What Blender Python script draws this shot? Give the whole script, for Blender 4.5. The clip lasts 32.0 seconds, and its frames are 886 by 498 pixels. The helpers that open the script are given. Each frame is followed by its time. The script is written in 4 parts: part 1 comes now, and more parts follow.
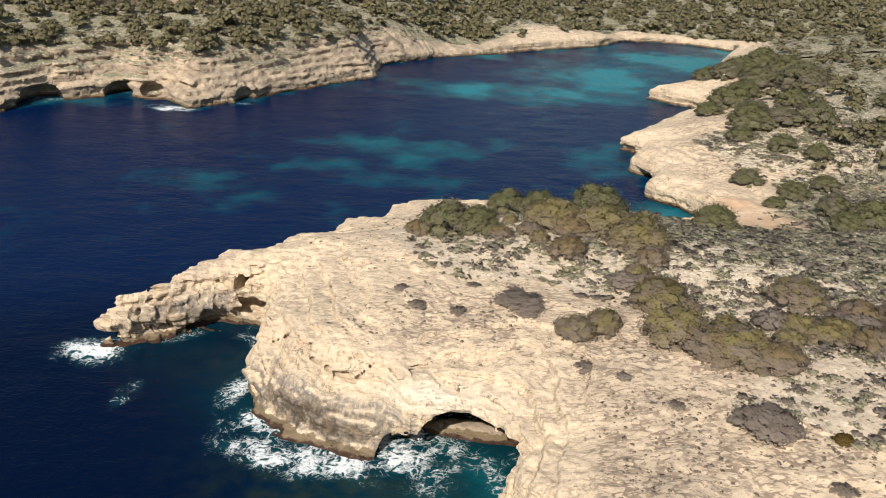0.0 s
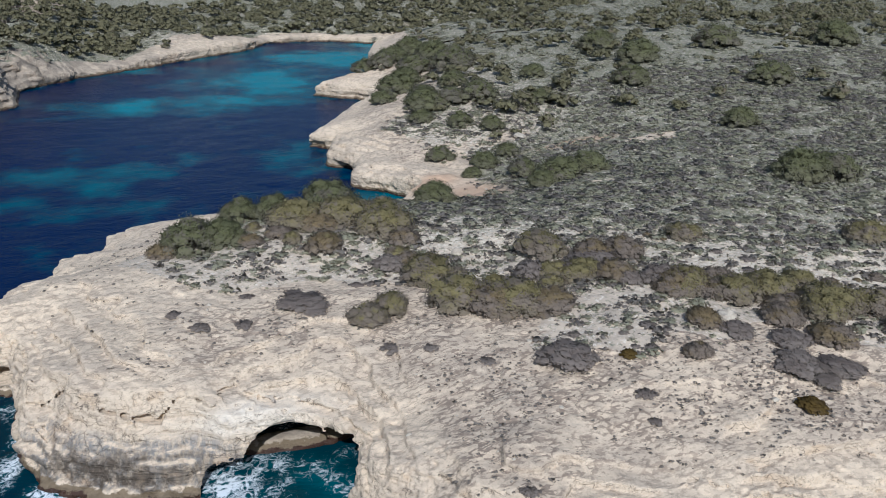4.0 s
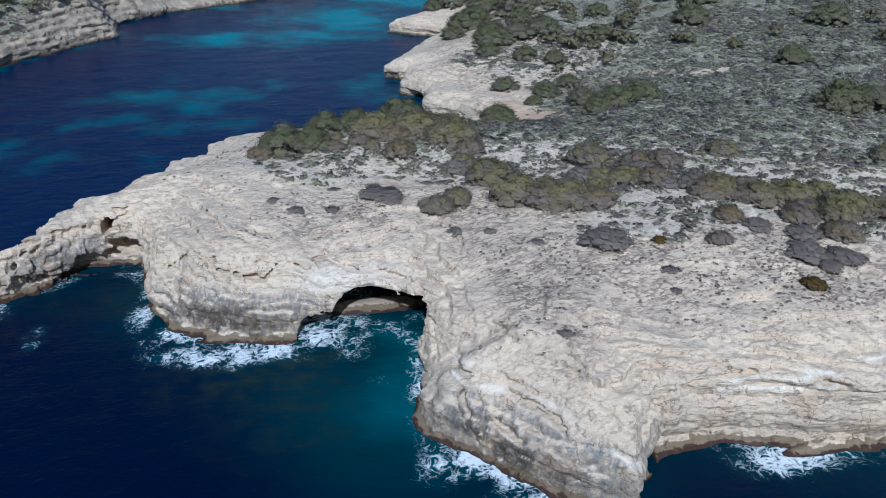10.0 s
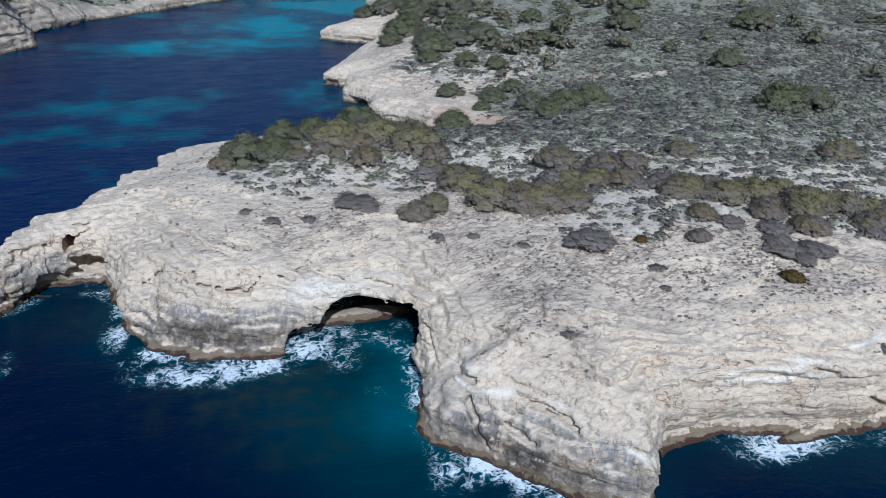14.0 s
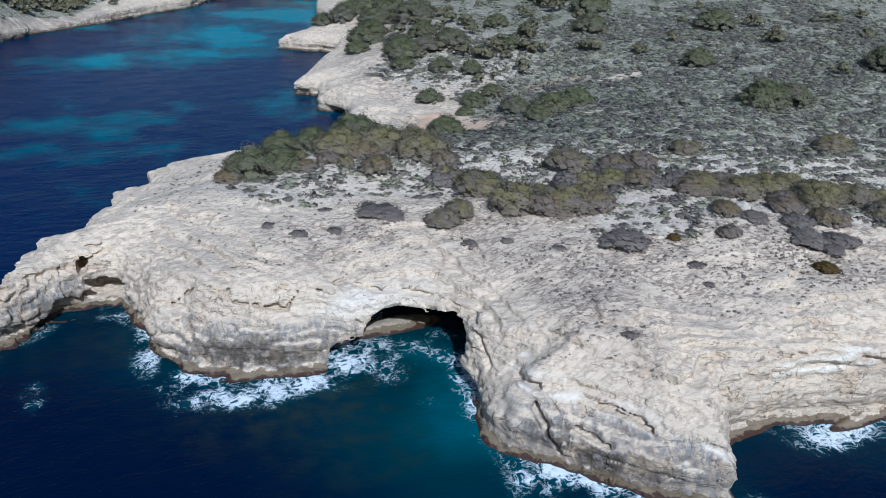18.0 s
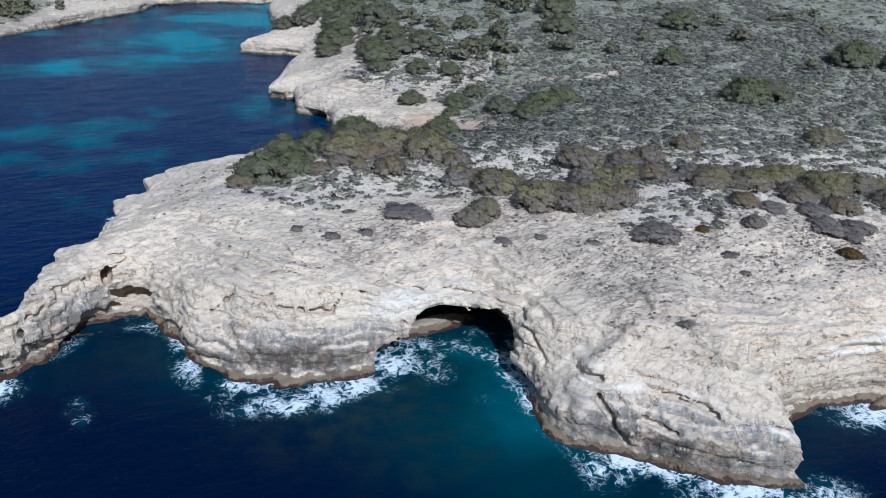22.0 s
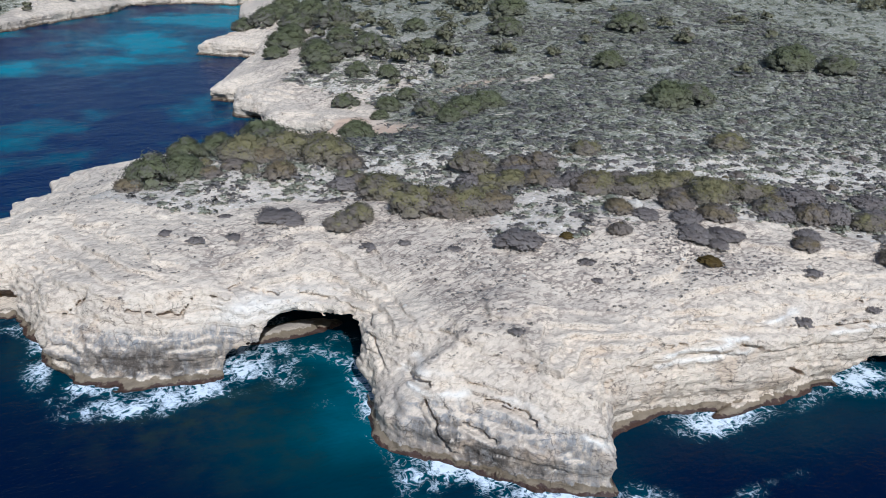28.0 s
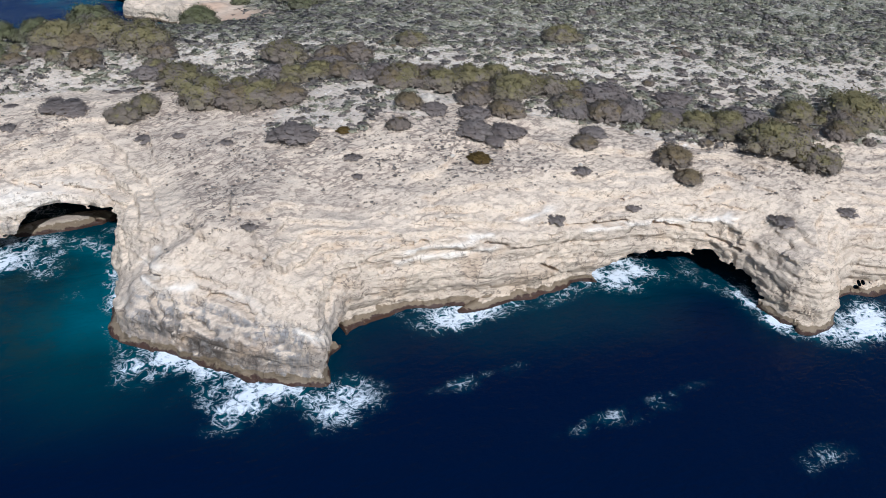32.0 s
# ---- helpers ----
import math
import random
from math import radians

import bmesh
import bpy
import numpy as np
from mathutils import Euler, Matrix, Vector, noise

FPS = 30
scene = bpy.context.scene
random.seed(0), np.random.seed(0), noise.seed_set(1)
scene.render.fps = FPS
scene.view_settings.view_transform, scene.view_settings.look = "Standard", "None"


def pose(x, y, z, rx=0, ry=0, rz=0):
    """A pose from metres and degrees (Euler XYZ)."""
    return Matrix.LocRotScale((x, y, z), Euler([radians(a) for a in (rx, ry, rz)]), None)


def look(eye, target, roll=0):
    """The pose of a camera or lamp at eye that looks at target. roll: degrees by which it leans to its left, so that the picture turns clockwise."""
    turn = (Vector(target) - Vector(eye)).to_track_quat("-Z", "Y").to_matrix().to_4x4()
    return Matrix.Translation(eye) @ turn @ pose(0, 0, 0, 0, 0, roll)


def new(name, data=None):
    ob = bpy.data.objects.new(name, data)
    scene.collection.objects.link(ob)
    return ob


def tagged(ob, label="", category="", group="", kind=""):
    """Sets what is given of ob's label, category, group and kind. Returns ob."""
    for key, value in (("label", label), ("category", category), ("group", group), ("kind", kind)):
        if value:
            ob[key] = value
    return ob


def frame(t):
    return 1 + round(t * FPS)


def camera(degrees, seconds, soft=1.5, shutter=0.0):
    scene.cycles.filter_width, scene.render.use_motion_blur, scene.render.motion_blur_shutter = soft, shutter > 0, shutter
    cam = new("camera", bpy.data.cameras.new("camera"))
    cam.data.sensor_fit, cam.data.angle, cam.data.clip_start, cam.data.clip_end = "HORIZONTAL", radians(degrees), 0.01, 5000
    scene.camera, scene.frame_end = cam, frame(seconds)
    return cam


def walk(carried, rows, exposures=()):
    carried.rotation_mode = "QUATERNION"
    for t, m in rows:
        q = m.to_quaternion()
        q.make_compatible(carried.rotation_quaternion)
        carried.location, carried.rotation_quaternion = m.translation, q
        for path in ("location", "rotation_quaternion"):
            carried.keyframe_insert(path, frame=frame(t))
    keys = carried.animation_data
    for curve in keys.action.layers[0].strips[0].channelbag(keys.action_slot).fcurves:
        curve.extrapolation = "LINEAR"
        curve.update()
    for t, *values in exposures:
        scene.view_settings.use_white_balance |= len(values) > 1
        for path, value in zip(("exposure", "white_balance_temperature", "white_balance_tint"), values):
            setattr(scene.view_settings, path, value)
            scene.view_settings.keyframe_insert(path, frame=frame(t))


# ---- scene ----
cam = camera(55.3, 32.0, soft=0.9)
PATH = [
    (0, (-1.056, -0.243, 57.926), (-1.287, 1.583, 57.142), 3.4),
    (0.5, (-3.974, -0.844, 57.724), (-3.914, 1.002, 56.956), 4.1),
    (1, (-7.032, -0.668, 57.546), (-6.776, 1.166, 56.79), 4.1),
    (1.5, (-10.003, 0.126, 57.171), (-9.658, 1.947, 56.419), 3.5),
    (2, (-12.367, 0.378, 57.215), (-11.957, 2.187, 56.467), 3.0),
    (2.5, (-14.22, 0.962, 56.97), (-13.701, 2.745, 56.227), 2.8),
    (3, (-15.124, 0.861, 56.771), (-14.58, 2.637, 56.031), 2.3),
    (3.5, (-15.431, 0.32, 56.718), (-14.856, 2.087, 55.978), 2.0),
    (5.5, (-16.791, -5.472, 56.566), (-16.251, -3.694, 55.828), 1.7),
    (6, (-17.334, -7.551, 56.523), (-16.795, -5.772, 55.785), 1.9),
    (6.5, (-17.816, -9.709, 56.48), (-17.28, -7.929, 55.742), 2.1),
    (7, (-18.309, -11.836, 56.563), (-17.779, -10.054, 55.825), 2.1),
    (7.5, (-18.584, -13.779, 56.642), (-18.061, -11.996, 55.902), 2.1),
    (8, (-18.872, -15.726, 56.541), (-18.355, -13.964, 55.746), 2.2),
    (8.5, (-19.324, -17.605, 56.615), (-18.813, -15.855, 55.795), 2.4),
    (9, (-19.637, -18.803, 56.619), (-19.131, -17.057, 55.785), 2.4),
    (9.5, (-20.028, -18.673, 56.44), (-19.527, -16.929, 55.599), 2.4),
    (10, (-20.412, -18.291, 56.179), (-19.992, -16.528, 55.332), 2.1),
    (10.5, (-21.086, -18.085, 56.189), (-20.698, -16.316, 55.34), 2.2),
    (11, (-21.969, -17.849, 56.165), (-21.587, -16.079, 55.315), 2.2),
    (11.5, (-23.115, -17.696, 56.193), (-22.696, -15.933, 55.346), 2.5),
    (12, (-24.293, -17.347, 56.102), (-23.828, -15.593, 55.261), 2.7),
    (12.5, (-25.463, -16.846, 55.913), (-24.955, -15.101, 55.077), 2.8),
    (13, (-26.637, -16.364, 55.76), (-26.092, -14.629, 54.928), 2.8),
    (13.5, (-27.931, -15.839, 55.692), (-27.352, -14.114, 54.863), 2.8),
    (14, (-29.406, -15.368, 55.558), (-28.784, -13.655, 54.734), 2.9),
    (14.5, (-30.927, -15.05, 55.616), (-30.239, -13.361, 54.797), 3.0),
    (16.5, (-36.751, -11.936, 54.889), (-35.961, -10.284, 54.085), 3.0),
    (17, (-38.271, -11.101, 54.725), (-37.489, -9.445, 53.922), 2.8),
    (17.5, (-39.967, -10.226, 54.518), (-39.186, -8.568, 53.716), 2.8),
    (18, (-41.716, -9.357, 54.486), (-40.936, -7.7, 53.684), 2.7),
    (18.5, (-43.327, -8.376, 54.192), (-42.55, -6.716, 53.392), 2.7),
    (19, (-44.959, -7.517, 54.052), (-44.186, -5.855, 53.252), 2.7),
    (19.5, (-46.625, -6.672, 53.843), (-45.857, -5.007, 53.045), 2.6),
    (20, (-48.334, -5.853, 53.645), (-47.57, -4.185, 52.848), 2.6),
    (20.5, (-49.862, -5.156, 53.601), (-49.093, -3.49, 52.804), 2.6),
    (21, (-51.536, -4.369, 53.391), (-50.736, -2.717, 52.597), 2.7),
    (21.5, (-53.062, -3.737, 53.328), (-52.209, -2.11, 52.538), 2.7),
    (22, (-53.958, -3.463, 53.203), (-53.029, -1.876, 52.417), 3.0),
    (22.5, (-54.13, -3.316, 53.116), (-53.144, -1.761, 52.334), 2.9),
    (23, (-53.888, -3.178, 52.918), (-52.923, -1.609, 52.137), 2.6),
    (23.5, (-53.46, -3.39, 52.952), (-52.551, -1.791, 52.167), 2.2),
    (24, (-52.991, -3.792, 53.082), (-52.107, -2.179, 52.296), 2.2),
    (24.5, (-52.188, -4.271, 53.297), (-51.317, -2.652, 52.509), 2.2),
    (25, (-51.04, -4.908, 53.361), (-50.166, -3.291, 52.574), 2.3),
    (25.5, (-49.586, -5.739, 53.499), (-48.705, -4.125, 52.712), 2.4),
    (27.5, (-39.698, -11.54, 54.961), (-38.809, -9.932, 54.17), 2.7),
    (28, (-36.738, -13.202, 55.226), (-35.84, -11.599, 54.436), 2.9),
    (28.5, (-33.77, -14.753, 55.563), (-32.862, -13.159, 54.766), 3.0),
    (29, (-30.651, -16.51, 55.661), (-29.743, -14.934, 54.83), 3.1),
    (29.5, (-27.514, -18.242, 55.743), (-26.629, -16.703, 54.822), 3.3),
    (30, (-24.456, -20.005, 56.119), (-23.586, -18.498, 55.134), 3.6),
    (30.5, (-21.272, -21.478, 56.652), (-20.413, -19.987, 55.633), 3.8),
    (31, (-18.263, -23.157, 56.925), (-17.402, -21.671, 55.9), 3.9),
    (31.5, (-15.267, -24.812, 57.425), (-14.395, -23.331, 56.401), 4.1),
    (32, (-12.463, -26.397, 57.843), (-11.582, -24.922, 56.819), 4.2),
]
walk(cam, [(t, look(eye, target, roll)) for t, eye, target, roll in PATH],
     exposures=[(0, 0.28, 7150, 10), (1.5, 0.15, 6800, 10), (3.5, -0.08, 5750, 9), (6, -0.27, 5000, 8), (12, -0.18, 4980, 7), (18, -0.08, 4990, 7), (26, 0.01, 5060, 8), (29, 0.03, 5200, 9), (32, 0.03, 5400, 11)])

# ---- world ----
SUN = Vector((-0.17, -0.745, 0.645)).normalized()
world = bpy.data.worlds.new("sky")
scene.world = world
world.use_nodes = True
wn = world.node_tree.nodes
sky = wn.new("ShaderNodeTexSky")
sky.sky_type, sky.sun_disc = "NISHITA", False
sky.sun_elevation = math.asin(SUN.z)
sky.sun_rotation = math.atan2(SUN.x, SUN.y)
world.node_tree.links.new(sky.outputs[0], wn["Background"].inputs[0])
wn["Background"].inputs[1].default_value = 0.085
sun = new("sun", bpy.data.lights.new("sun", "SUN"))
sun.data.energy, sun.data.angle, sun.data.color = 4.3, radians(0.53), (1.0, 0.965, 0.915)
sun.matrix_world = Matrix.Translation((0, 0, 200)) @ SUN.to_track_quat("Z", "Y").to_matrix().to_4x4()


# ---- materials ----
class Nodes:
    """Short writing for node materials."""

    def __init__(self, name):
        self.mat = bpy.data.materials.new(name)
        self.mat.use_nodes = True
        self.t = self.mat.node_tree
        self.out = self.t.nodes["Principled BSDF"]
        self.pos = self.add("ShaderNodeNewGeometry").outputs["Position"]

    def add(self, kind, **values):
        n = self.t.nodes.new(kind)
        for k, v in values.items():
            key = int(k[1:]) if k[0] == "i" and k[1:].isdigit() else k
            if isinstance(v, bpy.types.NodeSocket):
                self.t.links.new(v, n.inputs[key])
            else:
                n.inputs[key].default_value = v
        return n

    def set(self, socket, v):
        if isinstance(v, bpy.types.NodeSocket):
            self.t.links.new(v, self.out.inputs[socket])
        else:
            self.out.inputs[socket].default_value = v

    def attr(self, name):
        n = self.add("ShaderNodeAttribute")
        n.attribute_name = name
        return n.outputs["Fac"]

    def stretch(self, x, y, z):
        n = self.add("ShaderNodeVectorMath", i0=self.pos, i1=(x, y, z))
        n.operation = "MULTIPLY"
        return n.outputs[0]

    def noise(self, scale, detail=4.0, rough=0.55, vec=None, distort=0.0):
        n = self.add("ShaderNodeTexNoise", Vector=vec or self.pos, Scale=scale, Detail=detail, Roughness=rough, Distortion=distort)
        return n.outputs["Fac"]

    def cells(self, scale, vec=None, feature="F1"):
        n = self.add("ShaderNodeTexVoronoi", Vector=vec or self.pos, Scale=scale)
        n.feature = feature
        return n.outputs["Distance"]

    def math(self, op, a, b=0.0, c=0.0):
        n = self.add("ShaderNodeMath", i0=a, i1=b, i2=c)
        n.operation = op
        return n.outputs[0]

    def ramp(self, v, lo, hi, a=0.0, b=1.0):
        n = self.add("ShaderNodeMapRange", Value=v)
        n.interpolation_type = "SMOOTHSTEP"
        for k, x in (("From Min", lo), ("From Max", hi), ("To Min", a), ("To Max", b)):
            n.inputs[k].default_value = x
        return n.outputs[0]

    def mix(self, fac, a, b, mode="MIX"):
        n = self.t.nodes.new("ShaderNodeMix")
        n.data_type, n.blend_type = "RGBA", mode
        for k, v in ((0, fac), (6, a), (7, b)):
            if isinstance(v, bpy.types.NodeSocket):
                self.t.links.new(v, n.inputs[k])
            else:
                n.inputs[k].default_value = (*v, 1) if isinstance(v, tuple) else v
        return n.outputs[2]

    def bump(self, height, distance, strength=1.0, under=None):
        n = self.add("ShaderNodeBump", Height=height, Distance=distance, Strength=strength)
        if under:
            self.t.links.new(under, n.inputs["Normal"])
        return n.outputs[0]

    def z(self):
        return self.add("ShaderNodeSeparateXYZ", Vector=self.pos).outputs[2]


def limestone():
    m = Nodes("limestone_and_soil")
    soil, steep, sand, scar = (m.attr(a) for a in ("soil", "steep", "sand", "scar"))
    brown = m.attr("brown")
    z = m.z()
    big, mid, fine = m.noise(0.11, 3), m.noise(0.8, 5, 0.65), m.noise(4.5, 5, 0.7)
    rock = m.mix(m.ramp(big, 0.35, 0.65), (0.68, 0.54, 0.385), (0.59, 0.473, 0.347))
    rock = m.mix(m.ramp(mid, 0.42, 0.68, 0, 0.6), rock, (0.68, 0.555, 0.405))
    rock = m.mix(m.ramp(fine, 0.50, 0.66, 0, 0.28), rock, (0.42, 0.35, 0.27))
    # weathered flat tops: karst pits, shade painted into the colour, and lichen, in drifts
    drift = m.math("MULTIPLY", m.attr("drift"), m.ramp(m.noise(0.12, 4, 0.6), 0.30, 0.5))
    pits = m.ramp(m.noise(1.3, 5, 0.62, m.stretch(0.75, 1.5, 1)), 0.535, 0.565)
    flat = m.math("SUBTRACT", 1.0, steep)
    rock = m.mix(m.math("MULTIPLY", m.math("MULTIPLY", pits, flat), m.ramp(drift, 0, 1, 0.38, 0.95)), rock, (0.255, 0.195, 0.145))
    rock = m.mix(m.math("MULTIPLY", drift, m.ramp(m.noise(0.6, 5, 0.65), 0.40, 0.58, 0.1, 0.6)), rock, (0.40, 0.315, 0.235))
    # broken crust: a brown net of solution cracks, with their shade painted in
    wob3 = m.add("ShaderNodeTexNoise", Vector=m.pos, Scale=1.1, Detail=4.0).outputs["Color"]
    bent = m.add("ShaderNodeVectorMath", i0=m.stretch(0.8, 1.5, 1), i1=wob3).outputs[0]
    net = m.ramp(m.cells(0.85, bent, "DISTANCE_TO_EDGE"), 0.15, 0.05)
    net = m.math("MULTIPLY", net, m.ramp(m.noise(0.55, 5, 0.65), 0.46, 0.58))
    rock = m.mix(m.math("MULTIPLY", m.math("MULTIPLY", net, flat), m.ramp(drift, 0, 1, 0.4, 0.95)), rock, (0.255, 0.195, 0.145))
    # long splits in the walls, later coloured dark for the shade inside them
    split = m.ramp(m.cells(0.34, m.add("ShaderNodeVectorMath", i0=m.stretch(1, 1, 2.1), i1=m.add("ShaderNodeTexNoise", Vector=m.pos, Scale=0.7, Detail=5.0).outputs["Color"]).outputs[0], "DISTANCE_TO_EDGE"), 0.020, 0.004)
    split = m.math("MULTIPLY", split, m.math("MULTIPLY", m.ramp(m.noise(0.3, 4, 0.6), 0.50, 0.57), m.ramp(steep, 0.1, 0.7)))
    # grey runnels on the walls, yellow and pink fresh faces
    streak = m.ramp(m.noise(1.0, 5, 0.65, m.stretch(1.5, 1.5, 0.2)), 0.34, 0.60)
    lowband = m.math("MULTIPLY", m.ramp(z, 6.2, 4.6), m.ramp(m.attr("stain"), 0.12, 0.5))
    rock = m.mix(m.math("MULTIPLY", m.math("MULTIPLY", streak, lowband), m.ramp(steep, 0.0, 0.6, 0.0, 0.95)), rock, (0.27, 0.255, 0.235))
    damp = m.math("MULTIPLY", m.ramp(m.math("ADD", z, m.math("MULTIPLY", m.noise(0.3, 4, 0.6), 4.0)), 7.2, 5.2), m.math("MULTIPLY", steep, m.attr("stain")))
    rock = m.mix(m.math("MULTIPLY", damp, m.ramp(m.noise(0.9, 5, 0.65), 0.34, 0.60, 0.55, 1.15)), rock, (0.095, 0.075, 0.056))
    rock = m.mix(m.math("MULTIPLY", m.ramp(m.noise(0.25, 3), 0.52, 0.68), m.math("MULTIPLY", steep, 0.6)), rock, (0.55, 0.40, 0.26))
    rock = m.mix(m.math("MULTIPLY", scar, m.ramp(mid, 0.25, 0.6, 0.5, 1)), rock, (0.79, 0.70, 0.57))
    # broken edges of the weathered plates
    torn = m.ramp(m.math("ABSOLUTE", m.math("SUBTRACT", m.noise(0.8, 6, 0.62, m.stretch(0.95, 1.15, 1.6)), 0.5)), 0.018, 0.005)
    rock = m.mix(m.math("MULTIPLY", torn, m.math("MULTIPLY", m.ramp(fine, 0.35, 0.6, 0.1, 0.6), m.ramp(steep, 0, 1, 0.5, 1.0))), rock, (0.24, 0.18, 0.135))
    # beds of the rock: thin dark and reddish layers on the walls, split by cracks
    layer = m.noise(1.0, 4, 0.6, m.stretch(0.06, 0.06, 1.5))
    rock = m.mix(m.math("MULTIPLY", m.ramp(layer, 0.54, 0.60), m.math("MULTIPLY", steep, 0.3)), rock, (0.30, 0.225, 0.16))
    # fine cracks: thin dark lines that paint the shade inside them
    crack = m.ramp(m.math("ABSOLUTE", m.math("SUBTRACT", m.noise(0.42, 6, 0.6, m.stretch(0.8, 0.8, 1.6), 0.4), 0.5)), 0.014, 0.004)
    crack = m.math("MULTIPLY", crack, m.ramp(m.noise(0.25, 3), 0.45, 0.55))
    rock = m.mix(m.math("MULTIPLY", crack, m.ramp(steep, 0, 1, 0.07, 0.7)), rock, (0.14, 0.11, 0.085))
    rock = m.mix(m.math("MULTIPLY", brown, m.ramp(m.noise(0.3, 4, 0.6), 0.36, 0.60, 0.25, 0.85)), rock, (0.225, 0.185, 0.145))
    # shade of the splits, put into the colour
    rock = m.mix(m.math("MULTIPLY", split, 0.5), rock, (0.09, 0.07, 0.055))
    wob = m.math("ADD", z, m.math("MULTIPLY", m.noise(0.8, 5, 0.6), 1.4))
    rock = m.mix(m.ramp(wob, 1.62, 1.45, 0, 0.85), rock, (0.14, 0.1, 0.056))
    rock = m.mix(m.ramp(wob, 1.12, 0.98), rock, (0.055, 0.03, 0.02))
    green = m.attr("green")
    earth = m.mix(m.ramp(m.noise(0.35, 4), 0.4, 0.6), (0.56, 0.46, 0.35), (0.48, 0.395, 0.305))
    litter = m.mix(m.ramp(m.noise(0.15, 3), 0.4, 0.6), (0.19, 0.173, 0.127), (0.15, 0.143, 0.098))
    litter = m.mix(m.ramp(m.noise(3.2, 5, 0.7), 0.48, 0.60), litter, (0.31, 0.295, 0.215))
    litter = m.mix(m.ramp(m.noise(0.45, 4, 0.6), 0.48, 0.58, 0, 0.7), litter, (0.15, 0.155, 0.085))
    earth = m.mix(m.math("MULTIPLY", m.ramp(m.math("ADD", m.noise(1.6, 5, 0.7), m.math("MULTIPLY", green, 0.21)), 0.54, 0.62), 0.9), earth, litter)
    earth = m.mix(m.ramp(m.noise(2.0, 5, 0.7), 0.57, 0.61), earth, (0.64, 0.57, 0.47))
    earth = m.mix(m.math("MULTIPLY", m.attr("pale"), m.ramp(m.noise(2.4, 5, 0.68, m.stretch(0.6, 1.4, 1)), 0.48, 0.57, 0, 0.85)), earth, (0.60, 0.53, 0.42))
    edge = m.math("ADD", soil, m.math("MULTIPLY", m.math("SUBTRACT", m.noise(0.5, 4, 0.6), 0.5), 1.1))
    col = m.mix(m.ramp(edge, 0.42, 0.58), rock, earth)
    col = m.mix(m.math("MULTIPLY", sand, m.ramp(mid, 0.2, 0.5, 0.6, 1)), col, (0.52, 0.36, 0.24))
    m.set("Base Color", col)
    m.set("Roughness", m.ramp(wob, 0.8, 1.5, 0.35, 0.92))
    m.set("Specular IOR Level", 0.25)
    plates = m.math("ADD", m.ramp(m.noise(0.8, 5, 0.6, m.stretch(0.95, 1.15, 1.6)), 0.47, 0.53), m.math("MULTIPLY", m.ramp(m.noise(2.1, 5, 0.65, m.stretch(0.9, 1.2, 1.6)), 0.50, 0.56), -0.8))
    n = m.bump(plates, 0.12, m.ramp(steep, 0, 1, 0.2, 0.55))
    facets = m.cells(0.8, m.add("ShaderNodeVectorMath", i0=m.stretch(1, 1, 1.5), i1=m.add("ShaderNodeTexNoise", Vector=m.pos, Scale=1.2, Detail=3.0).outputs["Color"]).outputs[0])
    n = m.bump(facets, 0.4, m.ramp(steep, 0, 1, 0.03, 0.45), n)
    n = m.bump(m.math("ADD", m.math("ADD", layer, m.ramp(layer, 0.49, 0.52, 0.0, 0.35)), m.math("MULTIPLY", m.math("ADD", crack, split), -0.4)), 0.4, m.ramp(steep, 0, 1, 0.0, 0.6), n)
    n = m.bump(m.noise(2.8, 7, 0.7), 0.24, m.ramp(steep, 0, 1, 0.22, 0.5), n)
    m.set("Normal", n)
    return m.mat


